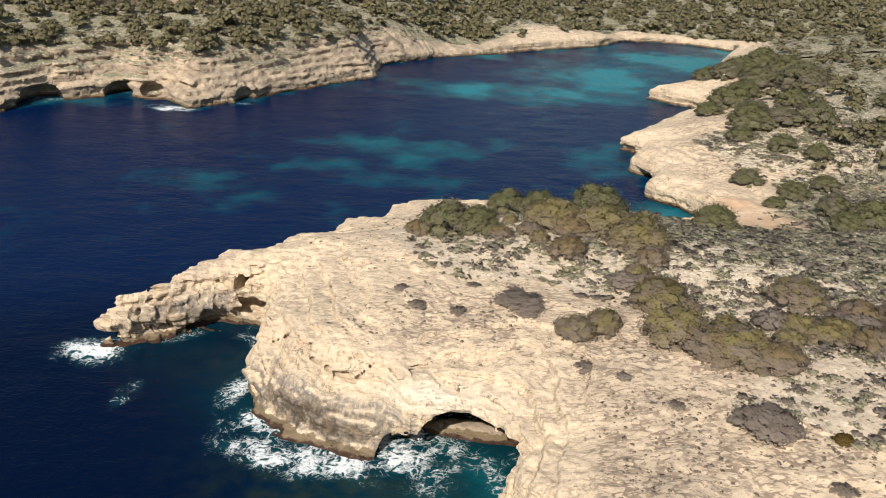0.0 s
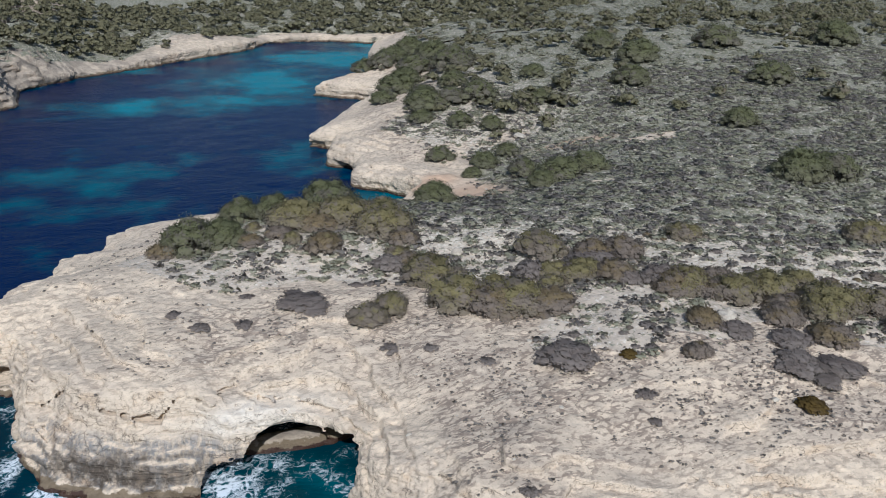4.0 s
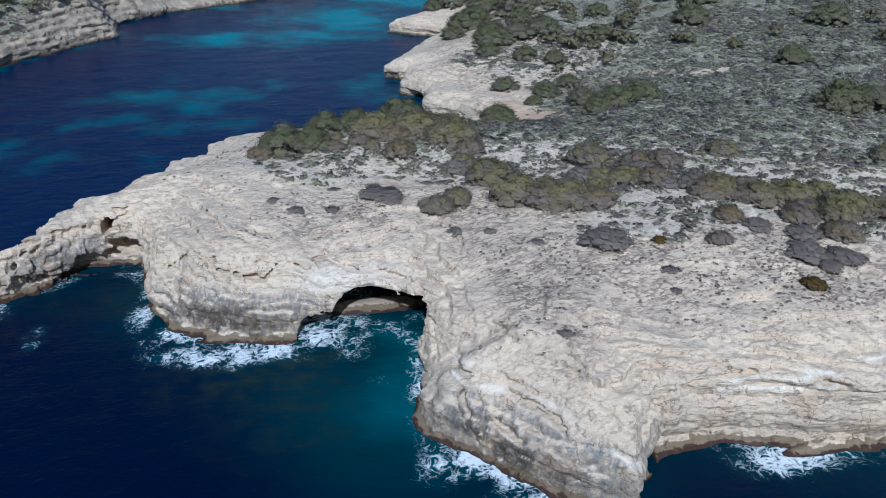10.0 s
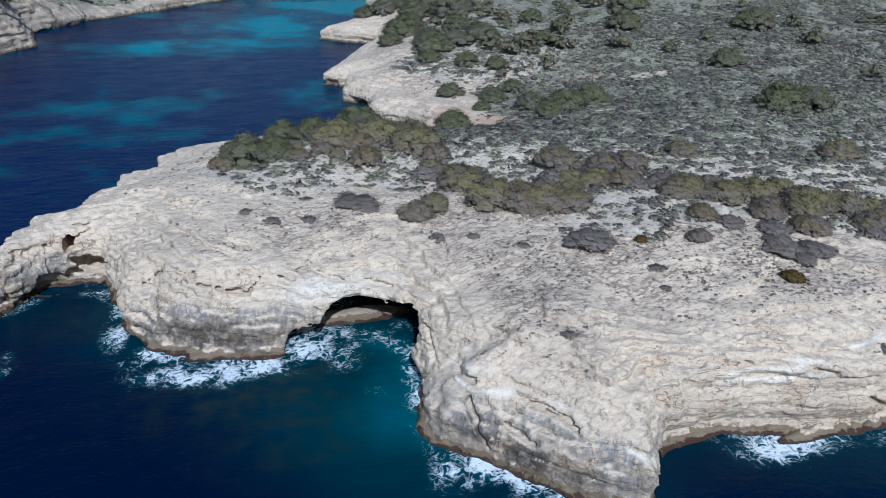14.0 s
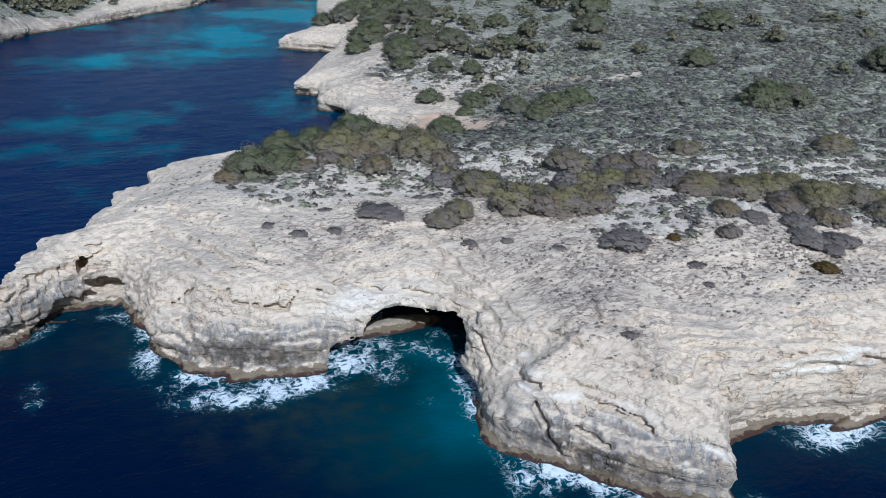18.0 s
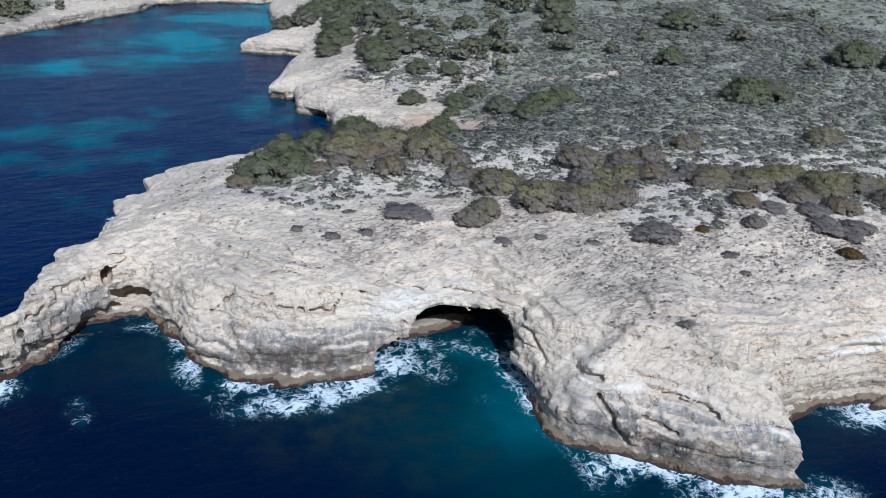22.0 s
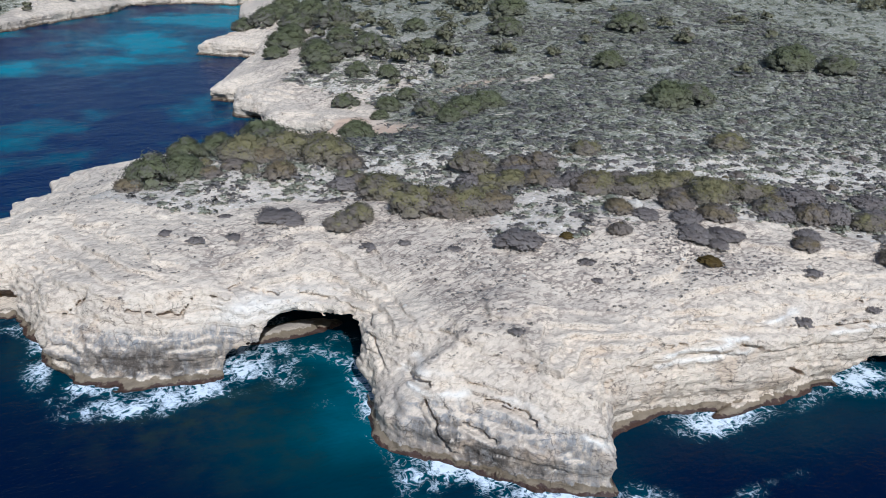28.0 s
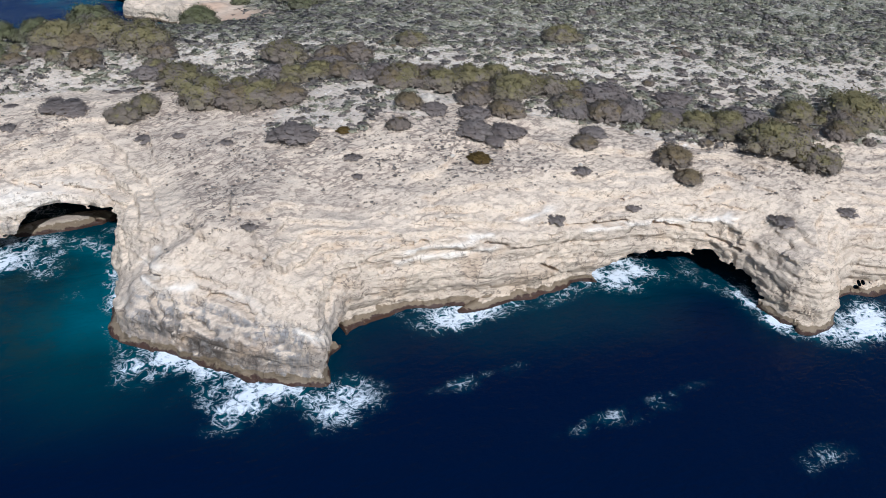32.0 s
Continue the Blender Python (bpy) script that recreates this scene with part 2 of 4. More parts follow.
def sea():
    m = Nodes("sea_water")
    shallow, foam, reef, bay = m.attr("shallow"), m.attr("foam"), m.attr("reef"), m.attr("bay")
    s = m.math("ADD", shallow, m.math("MULTIPLY", m.math("SUBTRACT", m.noise(0.045, 4), 0.5), 0.35))
    s = m.math("ADD", s, m.math("MULTIPLY", m.math("MULTIPLY", m.math("SUBTRACT", m.noise(0.09, 4, 0.55), 0.5), 0.8), bay))
    s = m.math("ADD", 0.36, m.math("MULTIPLY", m.math("SUBTRACT", s, 0.36), m.math("ADD", 1.0, m.math("MULTIPLY", bay, 0.5))))
    deep = m.mix(bay, (0.0006, 0.0052, 0.023), (0.0002, 0.0095, 0.047))
    col = m.mix(m.ramp(s, 0.05, 0.62), deep, m.mix(bay, (0.0015, 0.030, 0.042), (0.0006, 0.075, 0.108)))
    col = m.mix(m.ramp(s, 0.5, 0.95), col, (0.004, 0.165, 0.21))
    col = m.mix(m.math("MULTIPLY", reef, m.ramp(m.noise(0.32, 5, 0.6), 0.36, 0.70, 0, 0.75)), col, (0.019, 0.031, 0.022))
    wisp = m.noise(1.9, 8, 0.72)
    thick = m.math("MULTIPLY", foam, m.ramp(m.noise(0.22, 4, 0.6), 0.3, 0.66, 0.45, 1.25))
    ridge = m.math("SUBTRACT", 1.0, m.math("MULTIPLY", m.math("ABSOLUTE", m.math("SUBTRACT", m.noise(0.75, 7, 0.6, None, 0.9), 0.5)), 5.0))
    white = m.math("ADD", thick, m.math("ADD", m.math("MULTIPLY", m.math("SUBTRACT", ridge, 0.55), 0.60), m.math("MULTIPLY", m.math("SUBTRACT", wisp, 0.5), 0.6)))
    white = m.ramp(white, 0.48, 0.92)
    white = m.math("MULTIPLY", white, m.ramp(foam, 0.04, 0.2))
    col = m.mix(m.ramp(thick, 0.15, 0.9, 0, 0.55), col, (0.015, 0.15, 0.17))
    col = m.mix(white, col, (0.76, 0.80, 0.82))
    m.set("Base Color", col)
    m.set("Roughness", m.ramp(white, 0, 1, 0.2, 0.8))
    m.set("IOR", 1.2)
    m.set("Specular IOR Level", 0.2)
    swell = m.noise(0.33, 3, 0.5, m.stretch(1.0, 1.7, 1))
    n = m.bump(swell, 0.35, 0.5)
    n = m.bump(m.noise(1.5, 3, 0.55, m.stretch(1.0, 1.5, 1)), 0.11, 0.8, n)
    n = m.bump(white, 0.12, 0.6, n)
    m.set("Normal", n)
    return m.mat


def foliage(name, top, low, dry, dryness, lowdry=1.0):
    """Needles and small leaves: two greens, dry twigs between, each plant a little different."""
    m = Nodes(name)
    own = m.add("ShaderNodeObjectInfo").outputs["Random"]
    isle = m.t.nodes.new("ShaderNodeNewGeometry").outputs["Random Per Island"]
    col = m.mix(m.ramp(isle, 0, 1, 0.2, 0.8), low, top)
    pick = m.math("ADD", m.noise(0.45, 3), m.math("MULTIPLY", m.math("SUBTRACT", own, 0.5), 0.25))
    col = m.mix(m.ramp(pick, 0.62 - dryness * 0.3, 0.70 - dryness * 0.2, 0, 0.9), col, dry)
    low_down = m.math("ADD", m.attr("rise"), m.math("MULTIPLY", m.math("SUBTRACT", isle, 0.5), 0.4))
    col = m.mix(m.ramp(low_down, 0.68, 0.25, 0, 0.8 * lowdry), col, dry)
    m.set("Base Color", col)
    m.set("Roughness", 0.8)
    m.set("Specular IOR Level", 0.1)
    # leaves lie round their crown and let some light through
    out = m.t.nodes.new("ShaderNodeAttribute")
    out.attribute_name = "outward"
    turn = m.add("ShaderNodeVectorTransform", Vector=out.outputs["Vector"])
    turn.vector_type, turn.convert_from, turn.convert_to = "NORMAL", "OBJECT", "WORLD"
    m.set("Normal", turn.outputs[0])
    thin = m.add("ShaderNodeBsdfTranslucent", Color=col)
    both = m.add("ShaderNodeMixShader", Fac=0.52)
    m.t.links.new(m.out.outputs[0], both.inputs[1])
    m.t.links.new(thin.outputs[0], both.inputs[2])
    m.t.links.new(both.outputs[0], m.t.nodes["Material Output"].inputs[0])
    return m.mat


def plain(name, a, b, scale, rough=0.85, relief=0.02):
    m = Nodes(name)
    m.set("Base Color", m.mix(m.ramp(m.noise(scale, 5, 0.65), 0.35, 0.65), a, b))
    m.set("Roughness", rough)
    m.set("Normal", m.bump(m.noise(scale * 3, 4), relief))
    return m.mat


ROCK, SEA = limestone(), sea()
PINE = foliage("pine_needles", (0.249, 0.249, 0.125), (0.181, 0.185, 0.0989), (0.258, 0.228, 0.176), 0.2, 0.6)
JUNIPER = foliage("juniper_leaves", (0.36, 0.31, 0.15), (0.275, 0.238, 0.122), (0.325, 0.27, 0.215), 0.3)
OLIVE = foliage("brown_shrub_leaves", (0.35, 0.27, 0.15), (0.265, 0.208, 0.128), (0.315, 0.26, 0.212), 0.5)
GREY = foliage("grey_twigs", (0.33, 0.275, 0.235), (0.265, 0.22, 0.19), (0.34, 0.29, 0.25), 0.7)
OCHRE = foliage("ochre_shrub_leaves", (0.215, 0.142, 0.043), (0.146, 0.0989, 0.0344), (0.189, 0.129, 0.0559), 0.3, 0.4)
HEATH = foliage("low_heath_leaves", (0.44, 0.42, 0.30), (0.36, 0.345, 0.25), (0.44, 0.405, 0.325), 0.5, 0.0)
WOODS = foliage("wood_needles", (0.301, 0.275, 0.155), (0.224, 0.206, 0.125), (0.327, 0.275, 0.206), 0.45, 0.0)
DRY = foliage("dry_twigs", (0.318, 0.28, 0.241), (0.254, 0.224, 0.191), (0.327, 0.292, 0.249), 0.6, 0.0)
BARK = plain("grey_bark", (0.16, 0.13, 0.10), (0.09, 0.07, 0.055), 3.0)
STONE = plain("pale_stone", (0.52, 0.45, 0.35), (0.38, 0.32, 0.25), 1.5, 0.9, 0.08)


# ---- plan of the land ----
def hashed(i, j, k, seed):
    h = (i * 374761393 + j * 668265263 + k * 2147483647 + seed * 974634533) & 0xFFFFFFFF
    h = ((h ^ (h >> 13)) * 1274126177) & 0xFFFFFFFF
    return ((h ^ (h >> 16)) & 0xFFFF) / 32767.5 - 1.0


def vnoise(x, y, z, scale, seed):
    """Smooth noise between -1 and 1."""
    p = [np.asarray(a, dtype=np.float64) * scale for a in np.broadcast_arrays(x, y, z)]
    c = [np.floor(a).astype(np.int64) for a in p]
    f = [a - b for a, b in zip(p, c)]
    f = [a * a * (3 - 2 * a) for a in f]
    total = 0.0
    for i in (0, 1):
        for j in (0, 1):
            for k in (0, 1):
                w = (f[0] if i else 1 - f[0]) * (f[1] if j else 1 - f[1]) * (f[2] if k else 1 - f[2])
                total = total + w * hashed(c[0] + i, c[1] + j, c[2] + k, seed)
    return total


def sstep(v, lo, hi):
    u = np.clip((v - lo) / (hi - lo), 0, 1)
    return u * u * (3 - 2 * u)


# the shoreline, walked with the land on the right hand: open coast, headland, inlet, far side of the bay
EAST_COAST = [(900, -220), (300, -30), (150, 6), (110, 17), (95, 22), (86, 24.5), (81, 26.5), (75.5, 25.5), (72.5, 23), (69.5, 22.6),
              (67, 25), (66.8, 29), (67.2, 33), (65, 36.5), (60, 39.5), (54.5, 41.5), (48, 42.8), (42.5, 42.4), (35, 43.4), (28, 45.6), (24, 46.2), (18.8, 46.2)]
HEADLAND = [(15.2, 42.2), (12.4, 37.2), (9, 38.9), (6.5, 41.2), (2, 46.2), (-1, 49.6), (-4.4, 52.6), (-5, 57), (-3.4, 61), (-2.9, 65), (-2.3, 70),
            (-4, 74), (-8, 75.6), (-12, 75.2), (-15.5, 74.2), (-19.5, 74.2), (-24.7, 75), (-29.6, 77.2), (-33, 80.2), (-35, 84), (-35.4, 89.6),
            (-36.4, 96), (-38.5, 99.6), (-42, 99.6), (-45.4, 97.5), (-49.4, 94.6), (-53.4, 91.6), (-57, 90.8), (-55.6, 93), (-52, 97.8),
            (-51, 102), (-48.2, 105.4), (-47.8, 109.6), (-42.4, 111.6), (-40, 117.4), (-37.8, 120.6), (-36.6, 126), (-35.8, 128.6), (-35.8, 135.2), (-29.8, 137.6), (-28.8, 144), (-20, 147.6)]
INLET = [(-8, 150), (6, 154), (14, 157), (19, 158.4), (26, 157), (31, 162), (27, 168), (21, 171), (19, 174.5), (21.3, 183.7), (16.5, 192),
         (20.5, 205), (14.5, 209), (17, 213), (23, 222), (31, 238), (38, 250), (42, 259), (38.5, 264.5), (33, 267.5), (26.2, 273.6), (35, 280),
         (46, 288), (52, 305), (58, 335), (66, 362), (77, 371), (92, 380), (108, 386), (118, 394)]
FAR_SHORE = [(112, 398), (95, 396), (70, 383), (58, 389), (46, 391), (24, 387), (13.4, 367), (-0.6, 355), (-22, 335), (-42, 316), (-56, 301),
             (-63.5, 292), (-61, 269), (-69.4, 256.4), (-81.4, 237.3), (-87, 224), (-98.3, 210.3), (-105, 215), (-109, 218.4), (-115.4, 216),
             (-121, 217), (-127, 211.2), (-134, 206), (-139, 192), (-152, 172), (-180, 150), (-300, 90), (-900, -120)]
SHORE = np.array(EAST_COAST + HEADLAND + INLET + FAR_SHORE + [(-900, 1500), (900, 1500)], dtype=float)


def inland(x, y):
    """Metres to the shoreline, positive on land."""
    x, y = np.asarray(x, float), np.asarray(y, float)
    best = np.full(x.shape, 1e18)
    inside = np.zeros(x.shape, bool)
    for (ax, ay), (bx, by) in zip(SHORE, np.roll(SHORE, -1, 0)):
        ex, ey = bx - ax, by - ay
        u = np.clip(((x - ax) * ex + (y - ay) * ey) / (ex * ex + ey * ey), 0, 1)
        best = np.minimum(best, (x - ax - u * ex) ** 2 + (y - ay - u * ey) ** 2)
        if ey:
            inside ^= ((ay > y) != (by > y)) & (x < (y - ay) / ey * ex + ax)
    return np.where(inside, 1, -1) * np.sqrt(best)


def hump(x, y, cx, cy, rx, ry):
    return np.exp(-((x - cx) / rx) ** 2 - ((y - cy) / ry) ** 2)


def beyond(x, y):
    """1 on the far side of the bay, 0 on the near side."""
    return np.maximum(sstep(-x - 5 + 0.0 * y, 0, 30) * sstep(y, 150, 190), sstep(y - 0.15 * x, 350, 385))


def northern(x, y):
    """1 on the low rock shelves north of the inlet."""
    return sstep(y - 0.25 * x, 150, 168) * (1 - beyond(x, y))


def eastern(x, y):
    """1 along the sheer wall of the open bay east of the cape."""
    return sstep(x, 17, 21) * (1 - sstep(x, 64, 72)) * (1 - sstep(y, 52, 60))


def cape(x, y):
    """1 on the sloping sides of the cape between the arch and the open bay."""
    return (1 - sstep(x, 10, 14)) * (1 - sstep(y, 58, 66))


def block(x, y):
    """1 on the sloping front of the rock between the two arches."""
    return sstep(-x, 13, 17) * (1 - sstep(-x, 31, 35)) * (1 - sstep(y, 86, 92))


def pale_band(x, y):
    """1 along the bare stony strip behind the bushes."""
    u = x - 10
    line = 118 - 0.78 * u + 0.0022 * u * u
    return np.exp(-((y - line + 3 * vnoise(x, y, 0, 0.05, 67)) / 6.0) ** 2) * sstep(x, 6, 16) * (1 - sstep(x, 110, 130))


def height(x, y, d):
    """The height of the ground, for points d metres from the shore."""
    far, north = beyond(x, y), northern(x, y)
    back = sstep(y + 0.55 * x, 92, 112) * (1 - far)
    top = 12.6 + 0.028 * (x - 20) + 0.012 * (y - 70) * (y > 70) + 1.2 * hump(x, y, 45, 70, 35, 30)
    top = top - 8.5 * hump(x, y, 33, 157, 26, 24) - 2.0 * hump(x, y, 60, 175, 40, 30) + 6 * hump(x, y, 185, 225, 85, 85) - 2.6 * hump(x, y, 78, 164, 24, 20) + 0.6 * hump(x, y, -43, 104, 7, 6) - 1.8 * hump(x, y, -2, 103, 10, 8)
    top = top * (1 - far) + far * (3.4 + 10.6 * sstep(-x, 40, 70) + 0.09 * np.clip(d, 0, 150) + 0.035 * np.clip(d, 0, 500))
    rim = 6.6 * (1 - back) + 6.0 * back
    rim = rim - 2.4 * back * sstep(-x, -5, 15) * sstep(y, 108, 125) + 1.7 * eastern(x, y)
    rim = rim * (1 - north) + 3.4 * north
    rim = rim * (1 - far) + far * (1.5 + 5.5 * sstep(-x, 48, 66) + 0.9 * vnoise(x, y, 0, 0.12, 8))
    beach = hump(x, y, 118, 402, 26, 22)
    rim, top = rim * (1 - beach) + 0.3 * beach, top * (1 - 0.75 * beach)
    sink = hump(x, y, 18, 155, 13, 9)
    rim, top = rim * (1 - 0.8 * sink), top - np.clip(top - 2.5, 0, None) * 0.75 * sink
    span = 10.0 + 7 * back + 10 * north - 3 * far
    z = top - (top - rim) * np.exp(-np.clip(d, 0, None) / span)
    # bedding planes crop out as low steps round the bare edges
    step = z / 0.85 + 0.9 * vnoise(x, y, 0, 0.07, 5) + 0.25 * vnoise(x, y, 0, 0.4, 6)
    part_of = step - np.floor(step)
    z = z + 0.85 * (sstep(part_of, 0.42, 0.58) - part_of) * 0.8 * sstep(-d, -26, -12) * sstep(vnoise(x, y, 0, 0.11, 7), -0.6, 0.1)
    rough = 0.45 * vnoise(x, y, 0, 0.09, 3) + 0.25 * vnoise(x, y, 0, 0.3, 4)
    return z + rough * sstep(d, 0, 4)


# hollows under the cliffs: centre and half sizes
CAVES = [(-13.2, 76.5, -0.3, 3.7, 6.0, 3.9), (-8.8, 75.6, 0.8, 4.0, 6.5, 5.1), (-1.4, 72.6, 0.0, 4.8, 5.8, 6.3), (-5.5, 81, 0.0, 10.5, 11.5, 6.3), (1.0, 67, -0.3, 4.4, 12, 5.2), (-38.6, 101.2, 2.7, 5.0, 3.8, 1.35), (-41.9, 103.6, 5.9, 1.0, 5.4, 1.5), (-44, 98.6, 1.2, 4, 2.0, 1.5), 
         (-46.5, 97.2, 1.0, 3.4, 1.4, 1.0), (62, 45, 0.0, 10, 10, 4.8), (70, 37, 0.0, 5.5, 9, 4.6), (55.5, 45, 0.0, 5, 4.5, 2.3), (57.5, 44, 0.0, 6.5, 6, 3.6), (65.5, 40, 0.0, 5, 6, 4.5), (84, 27.5, 0.5, 2.6, 1.6, 1.3), (16.6, 45.5, 0.8, 1.6, 2.6, 2.2),
         (-122, 219, 1.2, 4.0, 6, 2.6), (-112.5, 219, 2.2, 3.2, 4.5, 2.0), (-137, 204, 1, 5, 8, 3.4), (-88, 224, 1, 2, 5, 3), (16, 204, 0.8, 4, 6, 1.6), (20, 187, 0.6, 4, 3, 1.4)]
# open joints in the rock: two ends, half width, and the way into the rock in degrees from the x axis
JOINTS = [(-34.3, 90.9, 6.4, -32.2, 87.8, 5.5, 0.22, 30), (-32.2, 87.8, 5.5, -29.6, 86.9, 7.4, 0.22, 70), (-26.9, 82.6, 7.3, -23.8, 80.9, 7.1, 0.26, 85), (-23.8, 80.9, 7.1, -20.2, 79.6, 6.5, 0.3, 85),
          (-20.2, 79.6, 6.5, -18.6, 80.6, 8.2, 0.24, 85), (-16.2, 80.2, 8.2, -12.2, 80.6, 8.5, 0.24, 90), (-12.2, 80.6, 8.5, -10.1, 78.6, 7.9, 0.26, 90), (-10.1, 78.6, 7.9, -7.3, 77.9, 7.6, 0.28, 85),
          (-7.3, 77.9, 7.6, -3.6, 76.0, 7.1, 0.28, 70), (-3.6, 76.0, 7.1, -0.6, 69.1, 7.4, 0.26, 30), (-0.6, 69.1, 7.4, -1.6, 64.9, 6.5, 0.32, 10), (-41.5, 101.0, 6.5, -38.7, 101.3, 7.2, 0.35, 85),
          (-1.6, 64.9, 6.5, -2.3, 61.6, 4.7, 0.36, 10), (-0.8, 53.3, 4.5, -0.6, 51.4, 3.4, 0.42, 48), (-0.6, 51.4, 3.4, 0.1, 49.3, 1.4, 0.3, 48), (1.5, 50.3, 4.0, 2.7, 48.1, 3.6, 0.24, 48),
          (2.7, 48.1, 3.6, 3.8, 46.3, 3.3, 0.24, 48), (-0.5, 57.8, 5.5, 0.6, 54.8, 6.1, 0.25, 48), (4.6, 49.9, 5.7, 7.0, 47.0, 5.6, 0.26, 48), (7.0, 47.0, 5.6, 7.9, 45.0, 5.1, 0.3, 48),
          (-46.9, 98.1, 6.5, -44.8, 99.6, 6.5, 0.35, 80), (-52.6, 93.0, 4.5, -51.0, 93.5, 1.3, 0.4, 80), (28.7, 46.0, 8.7, 22.5, 46.0, 8.0, 0.3, 90),
          (22.5, 46.0, 8.0, 17.2, 45.2, 5.7, 0.34, 100), (17.2, 45.2, 5.7, 14.5, 42.6, 4.4, 0.3, 135),
          (35.1, 43.8, 8.4, 38.3, 43.3, 7.3, 0.26, 90), (58.1, 40.6, 7.8, 61.6, 39.0, 7.1, 0.3, 70), (64.1, 37.4, 6.2, 67.1, 34.1, 5.7, 0.32, 30), (42.8, 42.6, 4.3, 45.4, 42.7, 2.8, 0.26, 90),
          (46.6, 43.1, 8.4, 54.7, 41.9, 8.0, 0.26, 90)]
# broken lips of three beds round the rim: height, tilt, and the stretch of x
LIPS = [(6.3, 0.05, 20, 70), (7.7, 0.1, 26, 48), (5.9, 0.0, -3.5, 10), (5.6, -0.3, 8.6, 15), (7.3, 0.0, -1, 9)]
LEDGES = [(-6.0, 82.0, -0.3, 7.5, 2.0, 1.35), (36, 43.4, 0, 4, 0.9, 0.9), (70.2, 23.2, 0, 3.2, 1.2, 0.9), (-24, 76.4, 0, 5, 1.2, 0.7)]


def solid(x, y, z, d, top):
    """Positive inside the rock. d: metres inland, top: the ground's height there."""
    far, north = beyond(x, y), northern(x, y)
    up = np.clip(z - 3.2 + 1.0 * np.maximum(far, north), 0, None)
    tier = up / 1.7 + 0.05 * x * far + 0.4 * vnoise(x, y, 0, 0.06, 39)
    tread = tier - np.floor(tier)
    lean = (up + far * 1.5 * (sstep(tread, 0.35, 0.65) - tread)) * (0.38 + 0.30 * north + 0.5 * far)
    lean = lean * (1 - eastern(x, y) * 0.85)
    lean = lean + cape(x, y) * (0.30 * np.clip(z, 0, None) + 0.55 * np.clip(z - 3, 0, None)) + block(x, y) * (0.5 * sstep(z, 0.3, 1.3) + 0.42 * np.clip(z, 0, None))
    notch = 0.55 * np.exp(-((z - 1.4) / 0.8) ** 2) - (0.2 + 0.8 * vnoise(x, y, 0, 0.3, 36)) * np.exp(-((z + 0.15) / 0.4) ** 2)
    bed = z + (0.06 - 0.15 * far) * x - 0.03 * y + 0.35 * vnoise(x, y, 0, 0.10, 31)
    wild = sstep(-x, 34, 44) * (1 - 0.55 * far) + 0.9 * far * (1 - sstep(-x, 20, 45))
    beds = np.tanh(3.5 * vnoise(0, 0, bed, 0.8, 11)) * (0.13 + 0.13 * vnoise(x, y, 0, 0.12, 12)) + 0.08 * np.tanh(3 * vnoise(0.1 * x, 0.1 * y, bed, 1.9, 13))
    u, v = x + 0.5 * vnoise(x, y, z, 0.35, 32), y + 0.5 * vnoise(x, y, z, 0.35, 33)
    lump = hashed(np.floor(u / 2.3 + 0.3 * v).astype(np.int64), np.floor(v / 2.6).astype(np.int64), np.floor(bed / 1.2).astype(np.int64), 34)
    chip = hashed(np.floor(u / 0.95).astype(np.int64), np.floor(v / 1.05 + 0.2 * u).astype(np.int64), np.floor(bed / 0.6).astype(np.int64), 35)
    blocks = 0.3 * vnoise(x, y, z * 0.5, 0.2, 14) + 0.08 * vnoise(x, y, z, 0.55, 15) + (0.22 + 0.45 * wild) * lump + (0.19 + 0.15 * wild) * chip + 0.07 * vnoise(x, y, z, 1.3, 16)
    course = bed / 2.2 + 0.14 * vnoise(x, y, 0, 0.25, 37)
    joint = np.exp(-((course - np.floor(course) - 0.5) * 2.2 / 0.16) ** 2) * sstep(vnoise(x, y, np.floor(course) * 7.3, 0.16, 38), -0.25, 0.25)
    wall = d - lean - 0.4 * joint - notch + beds * (1 + wild + 1.6 * far) * (1 - 0.6 * np.maximum(block(x, y), cape(x, y))) + blocks * (1 - 0.15 * far)
    pit = 0.07 * vnoise(x, y, z, 0.8, 17) + 0.08 * vnoise(x, y, z, 1.7, 18) + (0.05 + 0.09 * sstep(-d, -9, -3)) * chip + (0.06 + 0.14 * sstep(-d, -9, -3)) * lump - 0.35 * joint * sstep(-d, -15, -8)
    hollow = 0.8 * sstep(vnoise(0.75 * x + 0.3 * y, 1.7 * y, 0, 0.85, 71), 0.3, 0.55) + sstep(vnoise(0.8 * x - 0.4 * y, 1.6 * y, 0, 1.7, 72), 0.3, 0.5)
    roof = top - z + pit - 0.06 * hollow * sstep(d, 2, 6) * sstep(vnoise(x, y, 0, 0.13, 73) + 0.5 * vnoise(x, y, 0, 0.4, 74), -0.25, 0.45)
    k = 0.4
    blend = np.clip(0.5 + 0.5 * (wall - roof) / k, 0, 1)
    rock = wall * (1 - blend) + roof * blend - k * blend * (1 - blend)
    for cx, cy, cz, rx, ry, rz in CAVES:
        r = np.sqrt(((x - cx) / rx) ** 2 + ((y - cy) / ry) ** 2 + ((z - cz) / rz) ** 2)
        rock = np.minimum(rock, (r - 1) * min(rx, ry, rz) + 0.2 * blocks)
